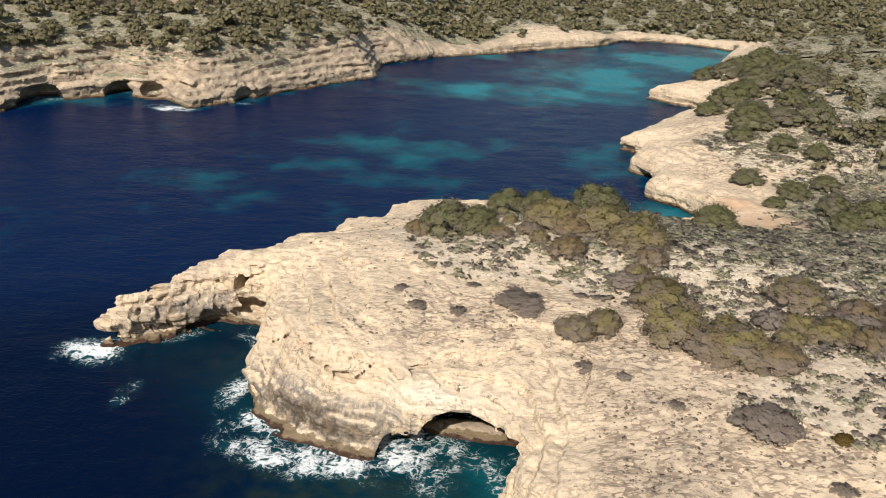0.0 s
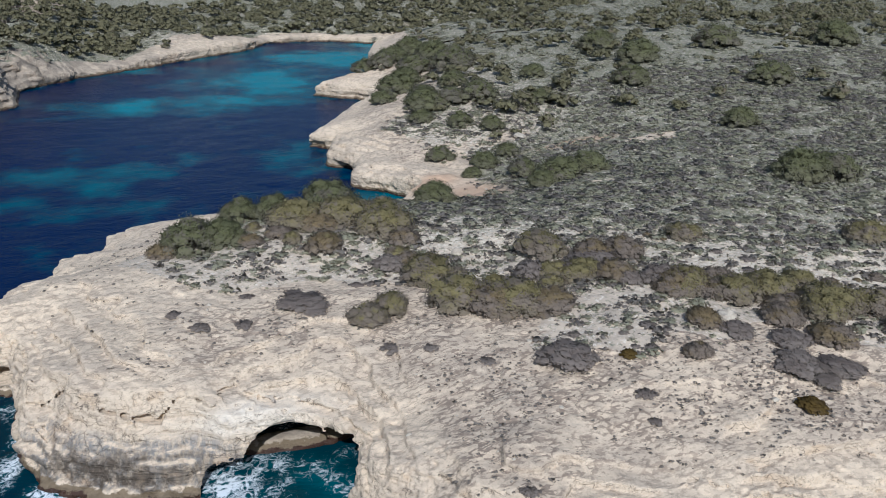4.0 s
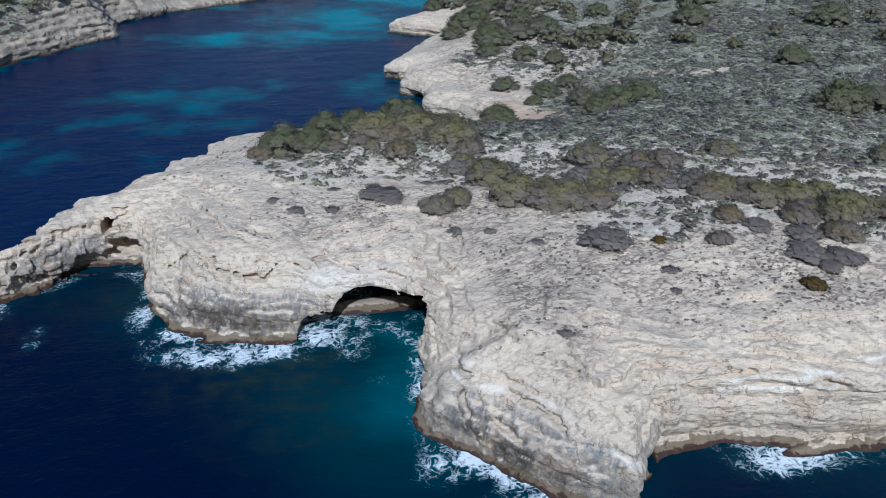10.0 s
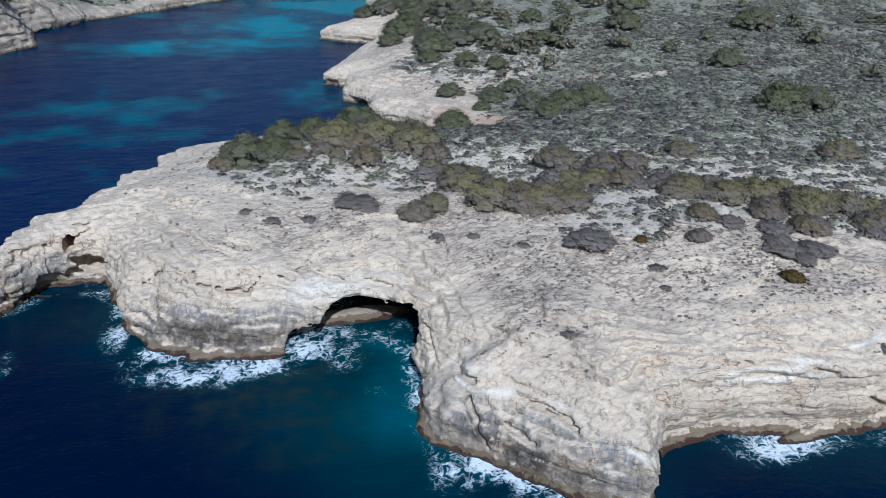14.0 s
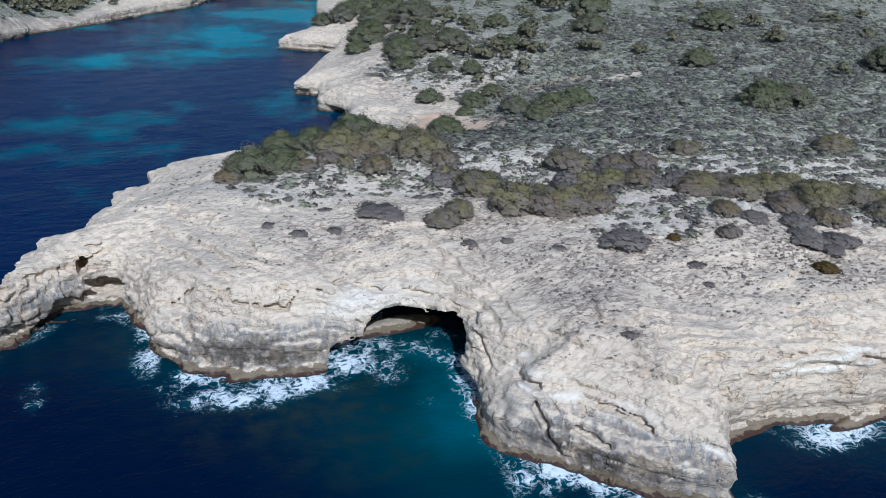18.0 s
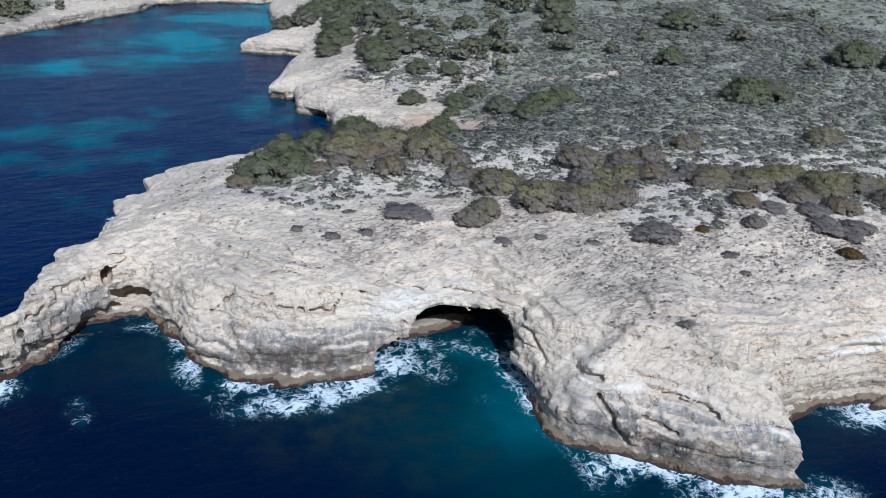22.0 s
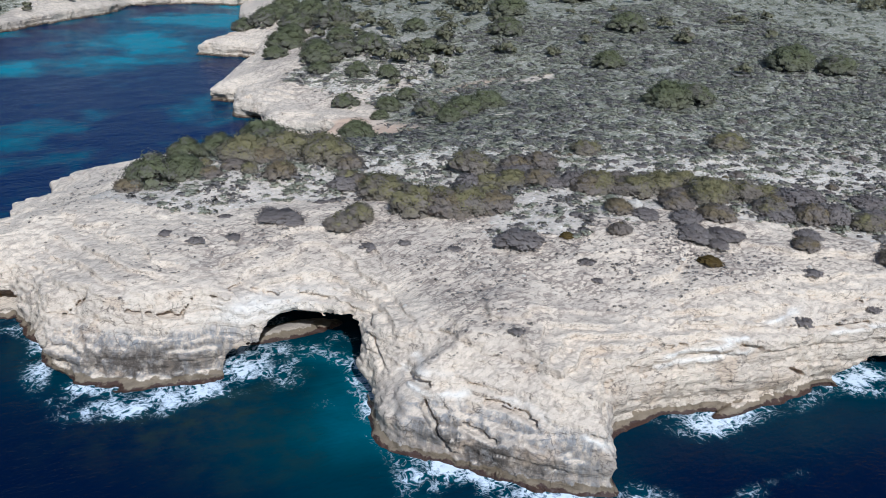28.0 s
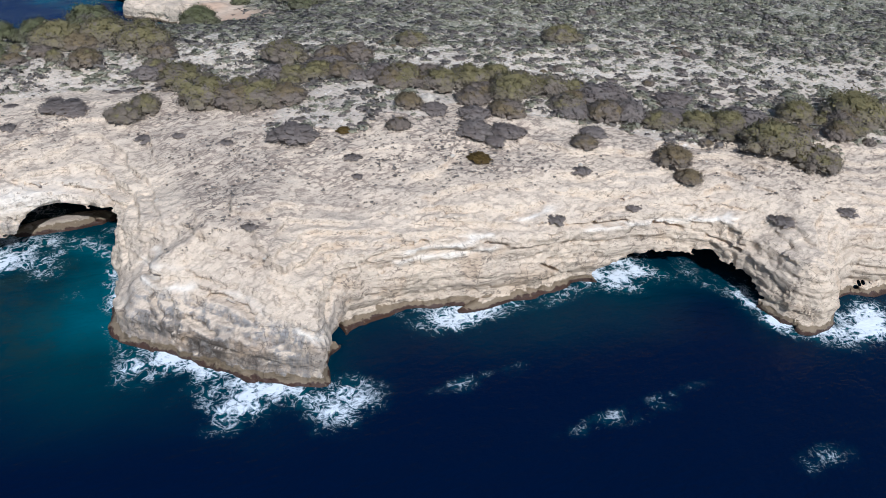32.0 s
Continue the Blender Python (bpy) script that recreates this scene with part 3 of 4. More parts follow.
    for ax, ay, az, bx, by, bz, w, turn in JOINTS:
        ex, ey, ez = bx - ax, by - ay, bz - az
        u = np.clip(((x - ax) * ex + (y - ay) * ey + (z - az) * ez) / (ex * ex + ey * ey + ez * ez), 0, 1)
        px, py, pz = x - ax - u * ex, y - ay - u * ey, z - az - u * ez
        into = px * math.cos(radians(turn)) + py * math.sin(radians(turn))
        r = np.sqrt(np.maximum(px * px + py * py + pz * pz - into * into, 0) + (into / 4.5) ** 2)
        rock = np.minimum(rock, r - w + 0.12 * blocks)
    for low, tilt, x0, x1 in LIPS:
        line = low + tilt * (x - x0) - 0.35 * vnoise(x, y, 0, 0.25, 45) - 0.15 * vnoise(x, y, 0, 0.9, 46)
        rock = rock - 0.32 * np.exp(-((z - line - 0.36) / 0.24) ** 2) * sstep(-d, -8, -5) * (y < 60) * sstep(x, x0 - 1, x0 + 1) * (1 - sstep(x, x1 - 4, x1)) * sstep(vnoise(x, y, 0, 0.3, 47), -0.35, 0.1)
    for cx, cy, cz, rx, ry, rz in LEDGES:
        r = np.sqrt(((x - cx) / rx) ** 2 + ((y - cy) / ry) ** 2 + ((z - cz) / rz) ** 2)
        rock = np.maximum(rock, (1 - r) * rz + 0.3 * blocks)
    return rock


def skin(x0, x1, y0, y1, z0, z1, h):
    """The rock's surface in a box, as points and four-sided faces."""
    xs, ys, zs = np.arange(x0, x1 + h / 2, h), np.arange(y0, y1 + h / 2, h), np.arange(z0, z1 + h / 2, h)
    gx, gy = np.meshgrid(xs, ys, indexing="ij")
    d2 = inland(gx + 0.6 * vnoise(gx, gy, 0, 0.18, 21), gy + 0.6 * vnoise(gx, gy, 0, 0.18, 22))
    top = height(gx, gy, d2)
    shape = (len(xs), len(ys), len(zs))
    zz = np.broadcast_to(zs, shape)
    dd, tt = np.broadcast_to(d2[..., None], shape), np.broadcast_to(top[..., None], shape)
    # far from the surface a rough value is enough
    slope = (cape(gx, gy) + block(gx, gy))[..., None]
    rough = np.minimum(dd - (0.35 + 0.35 * slope) * np.clip(zz - 2.2 + 2.2 * slope, 0, None), tt - zz)
    density = np.clip(rough, -4, 4)
    near = (np.abs(rough) < 3.6) & (dd > -5)
    xx, yy = np.broadcast_to(gx[..., None], shape), np.broadcast_to(gy[..., None], shape)
    for cx, cy, cz, rx, ry, rz in CAVES + LEDGES:
        near |= ((np.abs(xx - cx) < rx + 1.5) & (np.abs(yy - cy) < ry + 1.5) & (np.abs(zz - cz) < rz + 1.5))
    density[near] = solid(xx[near], yy[near], zz[near], dd[near], tt[near])
    inside = density > 0
    cells = tuple(n - 1 for n in shape)
    total, count = np.zeros(cells + (3,), np.float32), np.zeros(cells, np.int16)
    for axis in range(3):
        a = [slice(None)] * 3
        b = [slice(None)] * 3
        a[axis], b[axis] = slice(0, -1), slice(1, None)
        d0, d1 = density[tuple(a)], density[tuple(b)]
        cross = inside[tuple(a)] != inside[tuple(b)]
        u = np.where(cross, d0 / np.where(cross, d0 - d1, 1), 0)
        o1, o2 = [i for i in range(3) if i != axis]
        for p in (0, 1):
            for q in (0, 1):
                s = [slice(None)] * 3
                s[o1] = slice(p, p + cells[o1])
                s[o2] = slice(q, q + cells[o2])
                c = cross[tuple(s)]
                count += c
                total[..., axis] += np.where(c, u[tuple(s)], 0)
                total[..., o1] += c * p
                total[..., o2] += c * q
    used = count > 0
    index = np.full(cells, -1, np.int64)
    index[used] = np.arange(used.sum())
    corner = np.argwhere(used)
    points = (corner + total[used] / count[used][:, None]) * h + np.array((x0, y0, z0))
    faces = []
    for axis in range(3):
        o1, o2 = (axis + 1) % 3, (axis + 2) % 3
        a = [slice(1, -1)] * 3
        b = [slice(1, -1)] * 3
        a[axis], b[axis] = slice(0, -1), slice(1, None)
        ia, ib = inside[tuple(a)], inside[tuple(b)]
        for flip, mask in ((False, ia & ~ib), (True, ~ia & ib)):
            c = np.argwhere(mask)
            c[:, o1] += 1
            c[:, o2] += 1
            quad = []
            for p, q in ((1, 1), (0, 1), (0, 0), (1, 0)):
                e = c.copy()
                e[:, o1] -= p
                e[:, o2] -= q
                quad.append(index[e[:, 0], e[:, 1], e[:, 2]])
            quad = np.stack(quad, 1)
            faces.append(quad[:, ::-1] if flip else quad)
    return points, np.concatenate(faces)


def sheet(name, points, faces, material, smooth=True):
    me = bpy.data.meshes.new(name)
    me.vertices.add(len(points))
    me.vertices.foreach_set("co", np.asarray(points, np.float32).ravel())
    n = faces.shape[1]
    me.loops.add(faces.size)
    me.loops.foreach_set("vertex_index", faces.astype(np.int32).ravel())
    me.polygons.add(len(faces))
    me.polygons.foreach_set("loop_start", np.arange(0, faces.size, n, dtype=np.int32))
    me.polygons.foreach_set("use_smooth", np.full(len(faces), smooth))
    me.update(calc_edges=True)
    me.materials.append(material)
    return new(name, me)


def store(ob, **layers):
    for name, values in layers.items():
        a = ob.data.attributes.new(name, "FLOAT", "POINT")
        a.data.foreach_set("value", np.asarray(values, np.float32))


def soil_at(x, y, d):
    """How far bare rock gives way to earth and scrub, 0 to 1."""
    far, north = beyond(x, y), northern(x, y)
    reach = 26 + 5 * vnoise(x, y, 0, 0.07, 41) + 3 * vnoise(x, y, 0, 0.2, 42)
    reach = reach - 7 * sstep(x, 45, 75) - 3 * sstep(-x, -10, 20) - 6 * sstep(y, 100, 120) - 7 * sstep(y, 122, 140)
    reach = reach * (1 - far) + far * (5.5 + 4 * vnoise(x, y, 0, 0.05, 43))
    reach = reach * (1 - north) + north * (19 + 9 * vnoise(x, y, 0, 0.06, 44))
    bare = 0.9 * hump(x, y, 83, 159, 9, 4) + 0.7 * hump(x, y, 56, 178, 10, 5) + 0.95 * hump(x, y, 38, 146, 6, 9) + 0.6 * hump(x, y, 57, 131, 5, 2)
    return sstep(d, reach - 2.5, reach + 2.5) * np.clip(1 - bare, 0, 1)


def drift_at(x, y, d):
    return sstep(d, 5, 12) * (1 - sstep(d, 26, 34)) * sstep(x, -28, -8) * (1 - 0.3 * sstep(x, 40, 62)) * (1 - sstep(y, 90, 104))


def dress(ob):
    me = ob.data
    n = len(me.vertices)
    co, no = np.empty(n * 3, np.float32), np.empty(n * 3, np.float32)
    me.vertices.foreach_get("co", co)
    me.vertices.foreach_get("normal", no)
    co, no = co.reshape(-1, 3).astype(float), no.reshape(-1, 3)
    x, y, z = co.T
    d = inland(x, y)
    sand = np.maximum.reduce([hump(x, y, 38, 146, 5, 8), 0.9 * hump(x, y, 33, 159, 6, 4), 0.8 * hump(x, y, 69, 166, 8, 1.5), hump(x, y, 118, 404, 22, 12), 0.7 * hump(x, y, 38, 277, 6, 4)])
    scar = 0.75 * hump(x, y, -11.5, 77, 8, 2.4) * sstep(z, 5.2, 6.4) * sstep(-z, -8.6, -7.8)
    # fresh white edges of three beds round the rim
    shift = 0.35 * vnoise(x, y, 0, 0.25, 45) + 0.15 * vnoise(x, y, 0, 0.9, 46)
    rim = sstep(-d, -7, -4) * (1 - beyond(x, y)) * (y < 60) * sstep(vnoise(x, y, 0, 0.3, 47), -0.35, 0.1)
    for low, tilt, x0, x1 in LIPS:
        scar = np.maximum(scar, rim * np.exp(-((z - low - tilt * (x - x0) + shift) / (0.03 + 0.30 * np.sqrt(np.clip(1 - no[:, 2] ** 2, 0, 1)))) ** 2) * sstep(x, x0 - 1, x0 + 1) * (1 - sstep(x, x1 - 4, x1)))
    stain = np.maximum.reduce([hump(x, y, -26, 77, 13, 9), 0.6 * hump(x, y, -47, 96, 12, 6), hump(x, y, 4, 46, 11, 11), 0.12 + 0 * x])
    store(ob, soil=soil_at(x, y, d) * sstep(no[:, 2], 0.6, 0.8), steep=sstep(-no[:, 2], -0.9, -0.64), sand=np.clip(sand * 1.6, 0, 1) * sstep(no[:, 2], 0.55, 0.8), scar=scar,
          drift=np.maximum(drift_at(x, y, d), 0.7 * northern(x, y) * sstep(d, 4, 12)), stain=stain, green=np.maximum(sstep(y + 0.45 * x, 105, 150) * (1 - 0.7 * northern(x, y) * sstep(-x, -90, -60)), 1.3 * beyond(x, y)),
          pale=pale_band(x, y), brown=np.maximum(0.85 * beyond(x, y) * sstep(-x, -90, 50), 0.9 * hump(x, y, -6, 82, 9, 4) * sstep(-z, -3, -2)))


# ---- large structure ----
def axis_of(lo, hi, step, end, growth=1.22):
    mid = list(np.arange(lo, hi + step / 2, step))
    low, high, s = [lo], [mid[-1]], step
    while high[-1] < end:
        s *= growth
        high.append(high[-1] + s)
        low.append(low[-1] - s)
    return np.array(low[:0:-1] + mid + high[1:])


def grid_of(xs, ys):
    gx, gy = np.meshgrid(xs, ys, indexing="ij")
    i = np.arange(gx.size).reshape(gx.shape)
    return gx.ravel(), gy.ravel(), np.stack([i[:-1, :-1], i[1:, :-1], i[1:, 1:], i[:-1, 1:]], -1).reshape(-1, 4)


ZONES = [("ground_headland", -60, 100, 16, 125.6, -1.4, 17.5, 0.27), ("ground_inlet_shore", -40, 64, 124, 300, -1.5, 17.0, 0.55),
         ("ground_far_shore", -152, -20, 186, 300, -2.0, 19.0, 0.6), ("ground_bay_head", -80, 136, 300, 410, -2.0, 17.0, 0.95)]
LABELS = {"ground_headland": "pale limestone headland with arches and undercut sea cliffs", "ground_inlet_shore": "low bleached limestone shelf beside a narrow inlet",
          "ground_far_shore": "layered limestone cliff with small sea caves across bay", "ground_bay_head": "pale rock shore and sandy beach closing the bay"}
def strips(x0, x1, y0, y1, z0, z1, h):
    """The skin of a large box, strip by strip, welded where the strips meet."""
    points, faces, at, n = [], [], 0, 64
    for j in range(0, round((y1 - y0) / h), n):
        p, f = skin(x0, x1, y0 + j * h, min(y0 + (j + n + 1) * h, y1), z0, z1, h)
        points.append(p)
        faces.append(f + at)
        at += len(p)
    points, faces = np.concatenate(points), np.concatenate(faces)
    key, first, back = np.unique(np.round(points * 500).astype(np.int64), axis=0, return_index=True, return_inverse=True)
    faces = np.unique(back.reshape(-1)[faces], axis=0)
    points = points[first]
    label = np.arange(len(points))
    while True:
        low = label[faces].min(1)
        fresh = label.copy()
        for k in range(4):
            np.minimum.at(fresh, faces[:, k], low)
        fresh = fresh[fresh]
        if (fresh == label).all():
            break
        label = fresh
    size = np.bincount(label, minlength=len(points))
    return points, faces[size[label[faces[:, 0]]] > 1500]


for name, x0, x1, y0, y1, z0, z1, h in ZONES:
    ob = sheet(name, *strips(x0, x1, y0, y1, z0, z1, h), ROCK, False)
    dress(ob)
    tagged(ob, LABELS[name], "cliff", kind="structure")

gx, gy, gf = grid_of(axis_of(-160, 180, 3.0, 2600), axis_of(10, 420, 3.0, 2600))
gd = inland(gx, gy)
gz = np.where(gd > 0, height(gx, gy, gd), np.clip(-2.2 + gd * 0.3, -14, None)) - 0.12
for name, x0, x1, y0, y1, z0, z1, h in ZONES:
    deep = np.minimum(np.minimum(gx - x0, x1 - gx), np.minimum(gy - y0, y1 - gy))
    sunk = np.where(deep > 0, sstep(deep, 0.5, 4.5), 0)
    gz = gz * (1 - sunk) - 5.0 * sunk
ground = sheet("ground", np.stack([gx, gy, gz], 1), gf, ROCK)
dress(ground)
tagged(ground, "stony ground of pale rock and thin brown soil", "ground", kind="structure")

wx, wy, wf = grid_of(axis_of(-160, 140, 1.8, 3000), axis_of(-40, 400, 1.8, 3000))
wd = -inland(wx, wy)
FOAM = [(-57.5, 89, 4, 3, 0.95), (-48.6, 80.6, 1.3, 2.8, 0.8), (-36.3, 84, 1.4, 5, 0.8), (-33.5, 78.5, 2.6, 2.6, 0.85), (-26.5, 73.2, 6.5, 2.8, 1.0), (-18.5, 72.5, 4, 2.4, 0.85), (-10.5, 75, 3, 5, 0.75), (-4, 77, 5, 3, 0.6), (-7.8, 65, 1.6, 2.5, 0.45),
        (-2.5, 48.5, 3.5, 3, 0.9), (6, 39, 6, 3.6, 0.9), (12.5, 35, 4.5, 3.6, 0.8), (33, 42.2, 6, 2.4, 0.9), (45, 42, 4, 2, 0.7), (57, 40.5, 5, 2.4, 0.8), (66.8, 29.6, 2, 2.4, 1.0),
        (77, 21.5, 6, 3.5, 1.0), (27.3, 31.6, 7, 1.2, 0.52)]
FOAM += [(36.5, 21.2, 5, 1.0, 0.6), (45, 20.6, 6, 1.0, 0.56), (41, 19.8, 7, 0.7, 0.46), (53, 7, 3.5, 2, 0.5), (-103, 209, 6, 3, 0.9), (-88, 221, 4, 2, 0.5), (-40, 97.5, 5, 1.6, 0.5), (22, 162, 3, 2, 0.5)]
foam = 0.75 * sstep(-wd, -3.2, -0.2) * (0.65 + 0.6 * vnoise(wx, wy, 0, 0.11, 51)) * (1 - 0.6 * beyond(wx, wy)) * (1 - 0.75 * northern(wx, wy))
for cx, cy, rx, ry, a in FOAM:
    foam = np.maximum(foam, 0.82 * a * hump(wx, wy, cx, cy, 1.3 * rx, 1.35 * ry))
TEAL = [(-17, 264, 30, 13, 0.75), (13, 299, 28, 26, 0.8), (40, 345, 30, 22, 0.95), (80, 375, 25, 14, 0.9), (-36, 195, 20, 12, 0.34), (-50, 176, 20, 10, 0.24), (-64, 150, 16, 9, 0.22), (-33, 165, 14, 7, 0.3),
        (-92, 127, 20, 12, 0.3), (-80, 154, 16, 9, 0.25), (-118, 208, 12, 4, 0.4), (-30, 325, 25, 8, 0.35), (10, 196, 7, 14, 0.4), (20, 163, 8, 7, 0.6)]
TEAL += [(-60, 190, 50, 40, 0.07), (-10, 230, 30, 50, 0.1), (-20, 170, 18, 30, 0.1), (-5, 66, 8, 13, 0.5), (-8, 54, 10, 9, 0.14), (-17, 60, 9, 8, 0.2), (-40, 88, 12, 10, 0.18), (-20, 68, 16, 10, 0.22), (25, 38, 16, 8, 0.16), (50, 36, 18, 9, 0.12), (60, 38, 9, 6, 0.14), (-10, 46, 12, 10, 0.26), (-14, 146, 14, 10, 0.3)]
shallow = 0.30 * np.exp(-np.clip(wd, 0, None) / 6.0)
for cx, cy, rx, ry, a in TEAL:
    shallow = shallow + a * hump(wx, wy, cx, cy, rx, ry) * (0.85 + 0.3 * vnoise(wx, wy, 0, 0.06, 52))
reef = np.maximum.reduce([hump(wx, wy, -21, 68, 12, 6), 0.7 * hump(wx, wy, -11, 71, 6, 5), 0.4 * hump(wx, wy, -40, 90, 8, 6), 0.6 * hump(wx, wy, -17, 59, 9, 7)])
swell = (0.10 * vnoise(wx, wy * 1.6, 0, 0.25, 53) + 0.05 * vnoise(wx, wy, 0, 0.7, 54) + 0.12 * np.clip(foam, 0, 1) * vnoise(wx, wy, 0, 0.6, 55)) * (np.hypot(wx, wy - 150) < 500)
water = sheet("water", np.stack([wx, wy, swell], 1), wf, SEA)
store(water, foam=np.clip(foam, 0, 1.1), shallow=np.clip(shallow, 0, 1.2), reef=reef, bay=sstep(wy - 0.5 * wx, 118, 150))
tagged(water, "deep blue sea with turquoise shallows and white surf", "water", kind="structure")


# ---- plants ----
def part(name, data, parent, label=""):
    ob = new(name, data)
    ob.parent = parent
    return tagged(ob, label)


def leaf_cloud(rng, lobes, leaves, size, flat=0.75):
    """Corners of many small leaf sprays, on the shells of round lobes (x, y, z, r)."""
    weight = np.array([l[3] ** 2 for l in lobes])
    pick = rng.choice(len(lobes), leaves, p=weight / weight.sum())
    way = rng.normal(size=(leaves, 3))
    way[:, 2] = np.abs(way[:, 2]) * 1.1 - 0.35
    way /= np.linalg.norm(way, axis=1)[:, None]
    lobe = np.array(lobes)[pick]
    r = lobe[:, 3] * (0.78 + 0.66 * rng.random(leaves) ** 1.8)
    centre = lobe[:, :3] + way * r[:, None] * np.array((1, 1, flat))
    a = np.cross(way, rng.normal(size=(leaves, 3)))
    a /= np.linalg.norm(a, axis=1)[:, None]
    b = np.cross(way, a) + 0.45 * rng.normal(size=(leaves, 3))
    b /= np.linalg.norm(b, axis=1)[:, None]
    s = size * (0.6 + 0.8 * rng.random(leaves))[:, None]
    v = np.stack([centre - a * s - b * s * 0.4, centre + a * s * 0.5 - b * s, centre + a * s + b * s * 0.5 + way * s * 0.5, centre - a * s * 0.4 + b * s], 1)
    v[..., 2] = np.maximum(v[..., 2], 0.02)
    return v.reshape(-1, 3), np.arange(leaves * 4).reshape(-1, 4)


def core(lobes, shrink=0.8, flat=0.75):
    """The dense inside of a crown: a rough ball in each lobe."""
    bm = bmesh.new()
    for x, y, z, r in lobes:
        made = bmesh.ops.create_icosphere(bm, subdivisions=1, radius=r * shrink)
        for v in made["verts"]:
            v.co = Vector((v.co.x + x, v.co.y + y, max(v.co.z * flat + z, 0.0)))
    v = np.array([p.co for p in bm.verts])
    f = np.array([[p.index for p in q.verts] for q in bm.faces])
    bm.free()
    return v, np.concatenate([f, f[:, 2:]], 1)


def outward(v, lobes):
    """The way out of the crown at each corner: from its own lobe and from the middle of the whole."""
    mid = np.array([l[:3] for l in lobes])
    own = v - mid[np.argmin(((v[:, None] - mid[None]) ** 2).sum(2), 1)]
    own /= np.linalg.norm(own, axis=1)[:, None] + 1e-6
    all_ = v - np.array((0, 0, 0.1))
    all_ /= np.linalg.norm(all_, axis=1)[:, None] + 1e-6
    shake = np.repeat(np.random.default_rng(len(v)).normal(size=(len(v) // 4 + 1, 3)), 4, 0)[:len(v)]
    way = 0.28 * own + 0.62 * all_ + np.array((0, 0, 0.4)) + 0.24 * shake
    return way / (np.linalg.norm(way, axis=1)[:, None] + 1e-6)


def crown_mesh(name, rng, lobes, leaves, size, material, flat=0.75):
    v1, f1 = leaf_cloud(rng, lobes, leaves, size, flat)
    v2, f2 = core(lobes, 0.82, flat)
    me = bpy.data.meshes.new(name)
    me.from_pydata(np.concatenate([v1, v2]).tolist(), [], f1.tolist() + [q[:3] for q in (f2 + len(v1)).tolist()])
    me.materials.append(material)
    rise = me.attributes.new("rise", "FLOAT", "POINT")
    z = np.concatenate([v1, v2])[:, 2]
    rise.data.foreach_set("value", (z / z.max()).astype(np.float32))
    way = me.attributes.new("outward", "FLOAT_VECTOR", "POINT")
    way.data.foreach_set("vector", outward(np.concatenate([v1, v2]), lobes).astype(np.float32).ravel())
    return me


def limbs_mesh(name, rng, spots, base, thick, material):
    """A leaning, tapered trunk that forks to the given spots."""
    bm = bmesh.new()

    def tube(a, b, ra, rb):
        axis = (b - a).normalized()
        side = axis.orthogonal().normalized()
        other = axis.cross(side)
        rings = []
        for p, r in ((a, ra), (a.lerp(b, 0.5) + side * (b - a).length * 0.06, (ra + rb) / 2), (b, rb)):
            rings.append([bm.verts.new(p + (side * math.cos(k * 1.047) + other * math.sin(k * 1.047)) * r) for k in range(6)])
        for lo, hi in zip(rings, rings[1:]):
            for k in range(6):
                bm.faces.new((lo[k], lo[(k + 1) % 6], hi[(k + 1) % 6], hi[k]))
    foot, fork = Vector((0, 0, -0.25)), Vector(base)
    tube(foot, fork, thick, thick * 0.7)
    for s in spots:
        tube(fork, Vector(s), thick * 0.55, thick * 0.15)
    me = bpy.data.meshes.new(name)
    bm.to_mesh(me)
    bm.free()
    me.materials.append(material)
    return me


def lobes_for(rng, count, spread, low, high, r0, r1):
    """Round lobes that together make an uneven dome."""
    out = []
    lean = rng.random(2) * 0.3 - 0.15
    for k in range(count):
        q = math.sqrt((k + 0.5) / count)
        a = k * 2.4 + rng.random() * 0.9
        bulge = 0.82 + 0.36 * rng.random()
        z = low + (high - low) * math.sqrt(max(1 - q * q, 0)) * (0.5 + 0.6 * rng.random())
        out.append((spread * q * bulge * math.cos(a) + lean[0] * z, spread * q * bulge * math.sin(a) + lean[1] * z, z, r0 + (r1 - r0) * rng.random()))
    return out


rng = np.random.default_rng(7)
# every kind is built 1 m in radius and scaled where it stands
KINDS = {}
for key, material, trunk, size, leaves, n in (("p", PINE, True, 0.026, 5600, 4), ("j", JUNIPER, False, 0.026, 5200, 5), ("o", OLIVE, False, 0.030, 3600, 3),
                                              ("g", GREY, False, 0.042, 2300, 3), ("y", OCHRE, False, 0.06, 900, 2), ("s", GREY, False, 0.075, 420, 4), ("d", GREY, False, 0.038, 2400, 2)):
    KINDS[key] = []
    for k in range(n):
        if key == "p":
            lobes = lobes_for(rng, 58, 0.72, 0.10, 0.80, 0.18, 0.32)
        elif key in "sd":
            lobes = lobes_for(rng, 26, 0.74, 0.04, 0.26, 0.17, 0.29)
        else:
            lobes = lobes_for(rng, 58, 0.74, 0.07, 0.64, 0.19, 0.32)
        if key in "pjo":
            for q in range(14):
                a, far_out = q * 0.449 + 0.3 * rng.random(), 0.68 + 0.2 * rng.random()
                lobes.append((far_out * math.cos(a), far_out * math.sin(a), 0.05 + 0.20 * rng.random(), 0.09 + 0.12 * rng.random()))
        crown = crown_mesh("crown" if trunk else "foliage", rng, lobes, leaves, size, material)
        spots = [(l[0] * 0.8, l[1] * 0.8, l[2] - 0.1) for l in lobes[:7]]
        stems = limbs_mesh("trunk" if trunk else "stems", rng, spots, (0.06, 0.03, 0.3 if trunk else 0.06), 0.05 if trunk else 0.03, BARK)
        KINDS[key].append((crown, stems))
